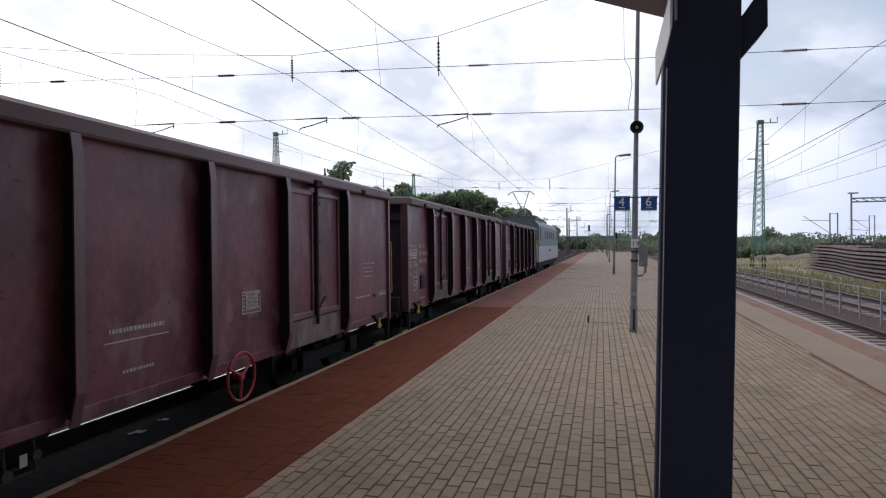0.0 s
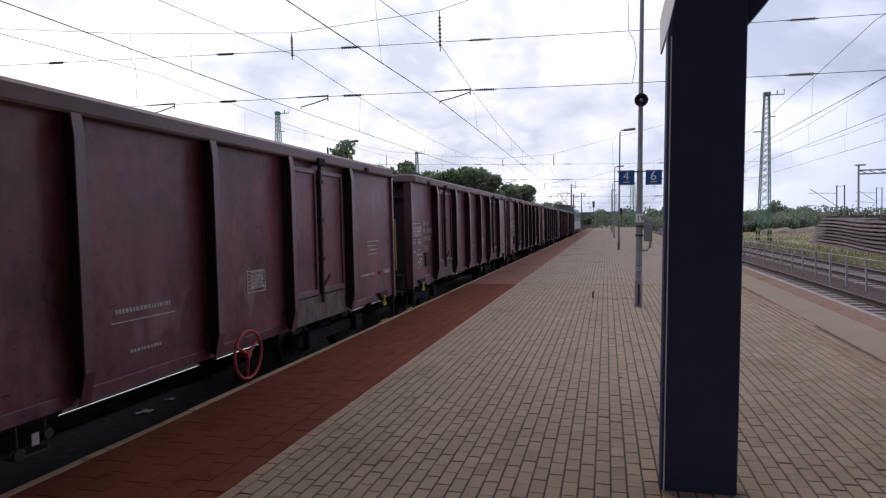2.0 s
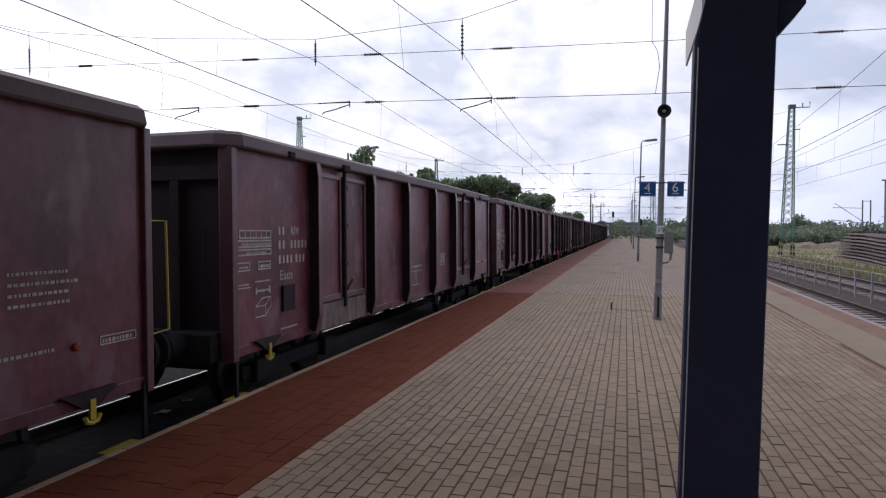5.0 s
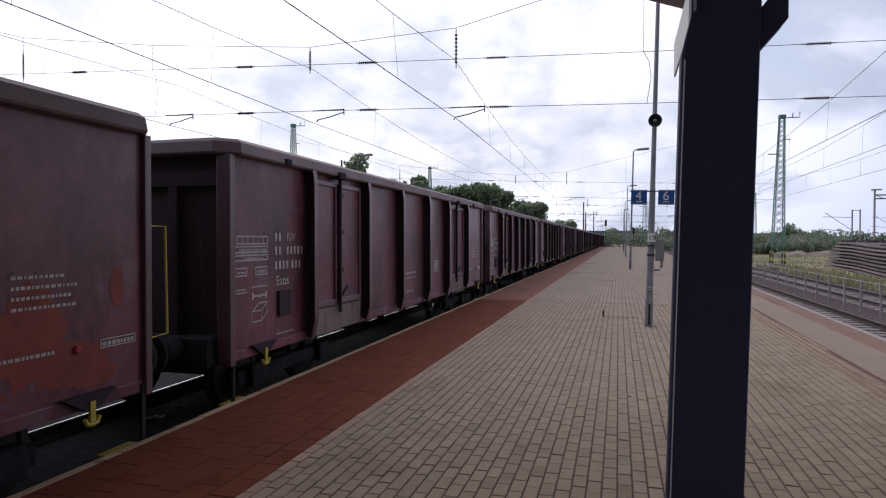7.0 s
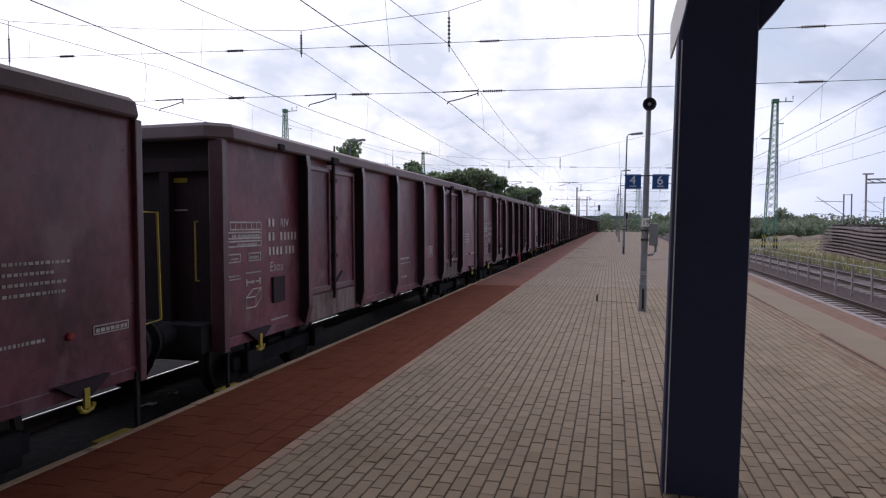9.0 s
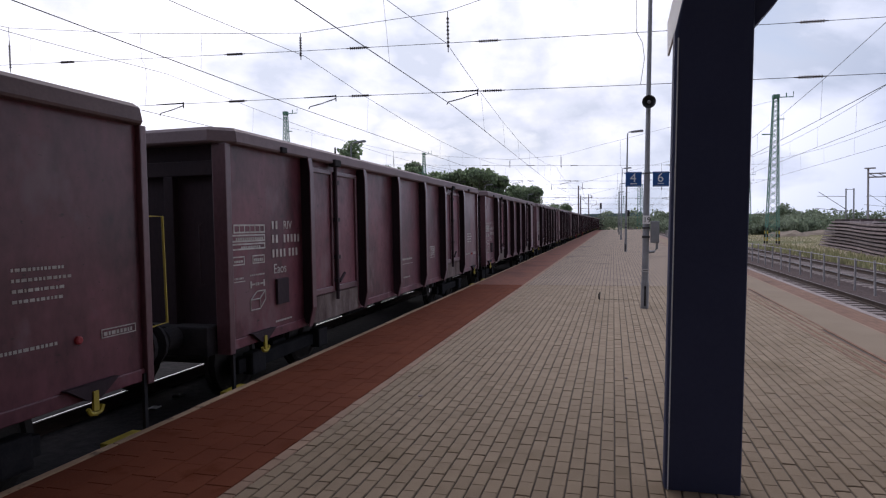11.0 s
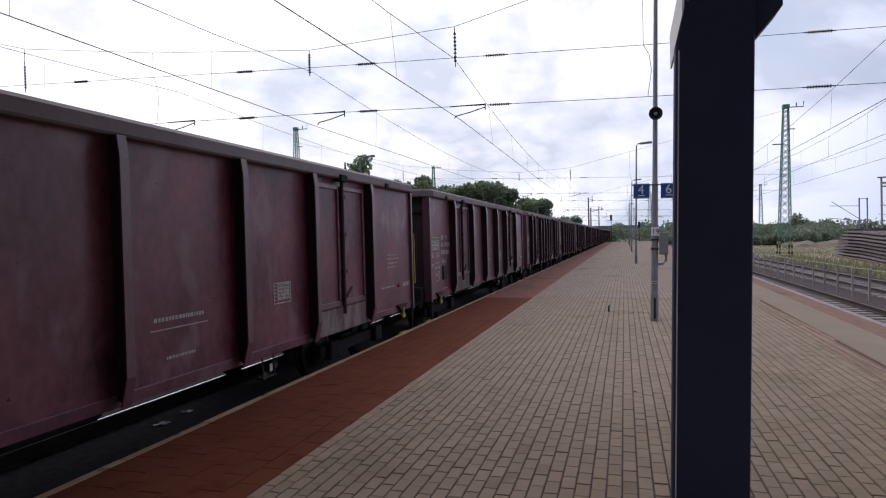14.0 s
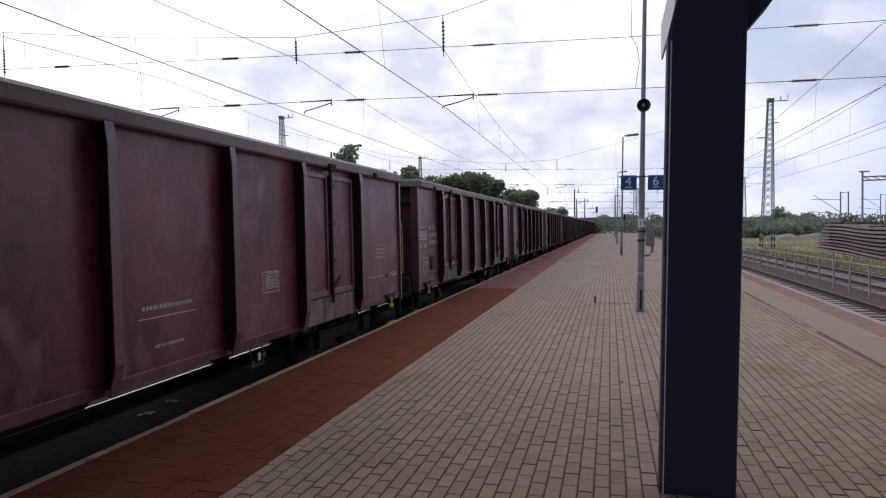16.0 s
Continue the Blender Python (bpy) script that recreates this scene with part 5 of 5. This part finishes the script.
# ---- plants ----
def leaf_cloud(rnd, count, centres, size):
    """Many small tilted leaf clumps scattered through overlapping lobes."""
    vs, fs = [], []
    for _ in range(count):
        cx, cy, cz, rx, rz = rnd.choice(centres)
        while True:
            p = Vector((rnd.uniform(-1, 1), rnd.uniform(-1, 1), rnd.uniform(-1, 1)))
            if 0.35 < p.length < 1:
                break
        p *= 0.78 + 0.3 * rnd.random()
        c = Vector((cx + p.x * rx, cy + p.y * rx, cz + p.z * rz))
        q = Euler((rnd.uniform(0, 6.3), rnd.uniform(0, 6.3), rnd.uniform(0, 6.3))).to_matrix()
        s = size * rnd.uniform(0.5, 1.3)
        k = len(vs)
        for a, b, e in ((-1, -0.5, 0), (0, -0.75, 0.25), (1, -0.3, 0), (0.7, 0.6, -0.2), (-0.5, 0.7, 0.15)):
            vs.append(c + q @ Vector((a * s, b * s, e * s)))
        fs.append((k, k + 1, k + 2, k + 3, k + 4))
    me = bpy.data.meshes.new("crown")
    me.from_pydata([tuple(v) for v in vs], [], fs)
    return me


def tree(x, y, h, w, seed, leaves=1500, mat=LEAF):
    rnd = random.Random(seed)
    t = thing("tree", pose(x, y, -0.95), "broad leafy deciduous tree with a dark green crown", "tree", "trees behind the station")
    bm = bmesh.new()
    tube(bm, [(0, 0, 0), (0.1, 0.05, h * 0.25), (-0.05, 0.1, h * 0.55), (0, 0, h * 0.85)], 0.035 * h, 8, 0.008 * h)
    lobes = []
    for i in range(9):
        a = rnd.uniform(0, math.tau)
        d = w * rnd.uniform(0.15, 0.36)
        z = h * rnd.uniform(0.42, 0.86)
        c = (d * math.cos(a), d * math.sin(a), z)
        tube(bm, [(0, 0, h * rnd.uniform(0.2, 0.4)), (c[0] * 0.6, c[1] * 0.6, z * 0.75), c], 0.012 * h, 5, 0.004 * h)
        r = w * rnd.uniform(0.16, 0.30)
        lobes.append((*c, r, min(r * 0.85, (h - z))))
    part("trunk", bm, BARK, t)
    me = leaf_cloud(rnd, leaves, lobes, 0.021 * h)
    me.materials.append(mat)
    ob = new("crown", me)
    ob.parent = t
    return t


TREES = ((-60.6, 130, 25.2, 10.5), (-50, 134, 17.0, 9), (-46.5, 130, 18.6, 7), (-42.5, 131, 18.4, 7), (-39, 135, 16.0, 8), (-36, 131, 15.2, 8), (-32.5, 132, 15.8, 9), (-29, 130, 16.0, 9), (-25.5, 131, 15.0, 9), (-22.5, 134, 12.6, 8), (-19.8, 140, 12.2, 7), (-17.0, 138, 11.6, 7), (-14.6, 146, 8.6, 6), (-54, 144, 18.4, 9), (-57.5, 146, 18.0, 8), (-13.5, 170, 8.5, 6))
for i, (x, y, h, w) in enumerate(TREES):
    tree(x, y, h * 0.96, w * 1.1, 100 + i, 5000 if i else 1000)


def scrub(name, rnd_seed, rows, label, mat, size):
    rnd = random.Random(rnd_seed)
    lobes = []
    for x0, x1, y, h in rows:
        x = x0
        while x < x1:
            r = h * rnd.uniform(0.45, 0.8)
            hh = h * rnd.uniform(0.55, 1.1)
            lobes.append((x, y + rnd.uniform(-4, 4), -0.9 + hh * 0.45, r, hh * 0.58))
            x += r * rnd.uniform(0.7, 1.3)
    me = leaf_cloud(rnd, len(lobes) * 420, lobes, size)
    me.materials.append(mat)
    ob = new(name, me)
    return tagged(ob, label, "bushes", kind="stuff")


scrub("far_scrub", 3, ((8, 70, 150, 4.2), (-2, 60, 190, 6.0), (30, 95, 135, 4.0), (22, 45, 118, 2.4)), "belt of dull green scrub along the far side of the field", LEAF_DULL, 0.24)
scrub("far_woods", 4, ((-70, 90, 330, 9.0), (-120, -60, 260, 12.0)), "distant hazy wood closing the view down the line", LEAF_DULL, 0.7)


def grass(seed, count, x0, x1, y0, y1, h):
    rnd = random.Random(seed)
    vs, fs = [], []
    for _ in range(count):
        x, y = rnd.uniform(x0, x1), y0 + (y1 - y0) * rnd.random() ** 1.4
        if x < 12.4:
            continue
        a, hh = rnd.uniform(0, math.tau), h * rnd.uniform(0.4, 1.3)
        d = Vector((math.cos(a), math.sin(a), 0)) * hh * 0.22
        tip = Vector((x + rnd.uniform(-0.3, 0.3) * hh, y, -0.95 + hh))
        k = len(vs)
        vs += [tuple(Vector((x, y, -0.96)) - d), tuple(Vector((x, y, -0.96)) + d), tuple(tip)]
        fs.append((k, k + 1, k + 2))
    me = bpy.data.meshes.new("grass")
    me.from_pydata(vs, [], fs)
    me.materials.append(GRASS)
    return tagged(new("grass", me), "tufts of dry yellow grass and weeds on the field", "grass", kind="stuff")


def earth_mound(x, y, w, d, h, seed):
    """A low heap of dry soil with an uneven crest."""
    bm = bmesh.new()
    n0, rows = 22, []
    for j in range(9):
        v = j / 8 * 2 - 1
        row = []
        for i in range(n0):
            u = i / (n0 - 1) * 2 - 1
            k = max(0.0, 1 - u * u) * max(0.0, 1 - v * v)
            z = h * k ** 0.8 * (0.75 + 0.5 * noise.noise((u * 2.4 + seed, v * 2.0, seed * 0.7))) - 0.04
            row.append(bm.verts.new((u * w, v * d, z)))
        rows.append(row)
    for a, b in zip(rows, rows[1:]):
        for i in range(n0 - 1):
            bm.faces.new((a[i], a[i + 1], b[i + 1], b[i]))
    t = finish("earth_mound", bm, SOIL)
    t.matrix_basis = pose(x, y, -0.95)
    tagged(t, "low heap of dry brown soil on the field", "mound", "mounds of soil")


earth_mound(25.4, 105.0, 3.0, 2.6, 1.2, 1.0)
earth_mound(33.5, 113.0, 4.6, 3.0, 1.0, 4.0)
grass(8, 110000, 12.2, 60, 22, 120, 0.13)
grass(9, 2200, 12.4, 15.5, 24, 64, 0.40)


# ---- background things down the line ----
def signal(x, y, h):
    t = thing("railway_signal", pose(x, y, -0.9), "dark colour-light railway signal on a post", "signal", "signals")
    part("post", tubes([(0, 0, 0), (0, 0, h)], r=0.08), WIRE, t)
    part("head", boxes((-0.28, 0.28, -0.12, 0.12, h - 0.2, h + 1.3), bevel=0.04), BLACK, t)
    part("hood", tubes([(0, -0.12, h + 0.3), (0, -0.3, h + 0.3)], [(0, -0.12, h + 0.8), (0, -0.3, h + 0.8)], r=0.1, n=8), BLACK, t)


signal(-3.2, 170, 6.4)
signal(3.6, 160, 4.2)


def far_bridge():
    t = thing("footbridge", pose(-1.0, 300, -0.9), "distant pale blue footbridge across the tracks", "bridge")
    part("deck", boxes((-16, 14, 0, 2.5, 5.2, 6.6), bevel=0.05), LOCO_TEAL, t)
    for x in (-15, -4, 5, 13):
        part("pier", boxes((x - 0.4, x + 0.4, 0.4, 2.0, 0, 5.2)), CONCRETE, t)


far_bridge()


# ---- paving near the camera, piece by piece ----
def paver_mesh(name, mat, w, l, h=0.06, c=0.004):
    bm = bmesh.new()
    lo = [bm.verts.new((sx * w / 2, sy * l / 2, -h)) for sx, sy in ((-1, -1), (1, -1), (1, 1), (-1, 1))]
    md = [bm.verts.new((sx * w / 2, sy * l / 2, -c)) for sx, sy in ((-1, -1), (1, -1), (1, 1), (-1, 1))]
    hi = [bm.verts.new((sx * (w / 2 - c), sy * (l / 2 - c), 0)) for sx, sy in ((-1, -1), (1, -1), (1, 1), (-1, 1))]
    for a, b in ((lo, md), (md, hi)):
        for i in range(4):
            bm.faces.new((a[i], a[(i + 1) % 4], b[(i + 1) % 4], b[i]))
    bm.faces.new(hi)
    me = bpy.data.meshes.new(name)
    bm.to_mesh(me)
    bm.free()
    me.materials.append(mat)
    return me


def pave():
    """Running bond: columns 10 cm wide along the platform, every second column shifted by half a paver."""
    rnd = random.Random(21)
    cw, cl = 0.1, 0.2
    single = paver_mesh("paver", PAVER, cw - 0.0095, cl - 0.007)
    joined = {"grey": ([], []), "red": ([], []), "light": ([], [])}
    base = [((sx * 0.5, sy * 0.5, lv)) for lv in (0, 1, 2) for sx, sy in ((-1, -1), (1, -1), (1, 1), (-1, 1))]

    def add(which, x, y, z, w, l, tx, ty):
        vs, fs = joined[which]
        k = len(vs)
        c = 0.004
        for sx, sy, lv in base:
            ww, ll = (w, l) if lv < 2 else (w - 2 * c, l - 2 * c)
            zz = (-0.055, -c, 0.0)[lv]
            vs.append((x + sx * ww, y + sy * ll, z + zz + (sx * tx + sy * ty if lv else 0)))
        for lv in (0, 4):
            for i in range(4):
                fs.append((k + lv + i, k + lv + (i + 1) % 4, k + lv + 4 + (i + 1) % 4, k + lv + 4 + i))
        fs.append((k + 8, k + 9, k + 10, k + 11))

    # the red strip: tiles 20 x 30 cm, joints broken by half a tile
    x1 = RED_IN
    while x1 > EDGE_IN + 0.01:
        x0 = max(x1 - 0.2, EDGE_IN)
        y = NEAR0 - rnd.choice((0.0, 0.15)) + rnd.uniform(-0.02, 0.02)
        while y < NEAR1:
            ya, yb = max(y, NEAR0), min(y + 0.3, NEAR1)
            if yb - ya > 0.01:
                gap = 0.0022 + abs(rnd.gauss(0, 0.0016))
                add("red", (x0 + x1) / 2, (ya + yb) / 2, rnd.gauss(0, 0.0007), x1 - x0 - gap, yb - ya - gap, rnd.gauss(0, 0.001), rnd.gauss(0, 0.001))
            y += 0.3
        x1 -= 0.2
    ncol0 = round(RED_IN / cw)
    xs = [c * cw + cw / 2 for c in range(ncol0, 48)]
    pieces = 0
    for ci, x in enumerate(xs):
        jog = rnd.uniform(-0.012, 0.012) if 0 < ci else 0.0
        y = NEAR0
        first = cl / 2 + jog if ci % 2 else cl + jog
        while y < NEAR1 - 0.01:
            l = min(first if y == NEAR0 else cl, NEAR1 - y)
            if NEAR1 - y - l < 0.05:
                l = NEAR1 - y
            yc = y + l / 2
            y += l
            if x > right_edge(yc) - 1.25:
                continue
            z = rnd.gauss(0, 0.0012)
            tx, ty = rnd.gauss(0, 0.0015), rnd.gauss(0, 0.0015)
            jw = 0.0062 + abs(rnd.gauss(0, 0.0018))
            if x < LIGHT_IN:
                add("light", x, yc, z, cw - jw, l - jw, tx, ty)
            elif -1.35 < x < 0.15 and 2.9 < yc < 6.75 and pieces < 290 and l == cl:
                ob = new("paver", single)
                ob.parent = plat
                ob.matrix_basis = pose(x, yc, z, math.degrees(ty) * 3, math.degrees(tx) * 3, rnd.gauss(0, 0.25))
                pieces += 1
            else:
                add("grey", x, yc, z, cw - jw - 0.003, l - jw, tx, ty)
    for which, nm, mat in (("grey", "paver_field", PAVER_ISL), ("red", "red_paver_field", REDPAVE), ("light", "light_paver_course", PAVER_LIGHT)):
        vs, fs = joined[which]
        me = bpy.data.meshes.new(nm)
        me.from_pydata(vs, [], fs)
        me.materials.append(mat)
        ob = new(nm, me)
        ob.parent = plat
        tagged(ob, kind="stuff")


pave()


def kerbs():
    me, y = None, -20.0
    while y < 90:
        if me is None:
            ob = part("kerb_stone", boxes((-3.82, -3.747, 0.004, 0.996, -0.20, 0.006), bevel=0.008), KERB, plat)
            me = ob.data
        else:
            ob = new("kerb_stone", me)
            ob.parent = plat
        ob.location = (0.003 * math.sin(y * 2.1), y, 0.003 * math.sin(y * 1.3))
        y += 1.0
    part("kerb", boxes((-3.82, -3.747, 90, 142, -0.2, 0.006)), KERB, plat)


kerbs()
sleepers(track_2, 8.0, 200.0, 0.6, 110)
sleepers(track_3, 15.0, 200.0, 0.6, 60)
# sleepers under the train take the same colour with the shade in it
sleepers(track_1, -30.0, 300.0, 0.6, 20, SHADED_BALLAST)


# small things lying on the paving
def litter():
    rnd = random.Random(77)
    t = thing("steel_stub", pose(-0.31, 13.93, 0), "short rusty steel stub standing in the paving", "post")
    part("stub", tubes([(0, 0, 0), (0.0, 0, 0.12), (0.02, 0, 0.15)], r=0.018), DARK_STEEL, t)
    for x, y, w in ((-5.65, 6.57, 0.07), (-5.71, 7.13, 0.05)):
        p = thing("paper_scrap", pose(x, y, RAIL - 0.138, 0, 0, rnd.uniform(20, 70)), "small crumpled white paper scrap on the dark ballast", "litter", "paper scraps")
        bm = bmesh.new()
        g = [[bm.verts.new((w * (i - 1.5), w * 0.7 * (j - 1), 0.012 + 0.012 * math.sin(i * 2.3 + j * 1.7))) for i in range(4)] for j in range(3)]
        for a, b in zip(g, g[1:]):
            for i in range(3):
                bm.faces.new((a[i], a[i + 1], b[i + 1], b[i]))
        bmesh.ops.solidify(bm, geom=list(bm.faces), thickness=0.004)
        part("sheet", bm, WHITE, p)
    for x, y in ((-1.83, 5.78), (0.12, 6.9), (-0.6, 9.2)):
        g = thing("pebble", pose(x, y, 0.002, 0, 0, rnd.uniform(0, 180)), "small pale stone chip on the paving", "stone", "stone chips")
        bm = bmesh.new()
        bmesh.ops.create_icosphere(bm, subdivisions=1, radius=0.018)
        for v in bm.verts:
            v.co = Vector((v.co.x * 1.5, v.co.y, v.co.z * 0.5 + 0.007)) * rnd.uniform(0.85, 1.1)
        part("chip", bm, CONCRETE, g)


litter()


# ---- what moves ----
def motions():
    times = (0.0, 2.0, 4.0, 6.0, 8.0, 10.0, 12.0, 14.0, 16.0)
    for i, ob in enumerate(train):
        walk(ob, [(t, pose(TRACK_X, rear_y(i, t), 0)) for t in times])
    walk(loco, [(t, pose(TRACK_X, rear_y(0, t) + PITCH + 0.1, 0)) for t in times])


motions()
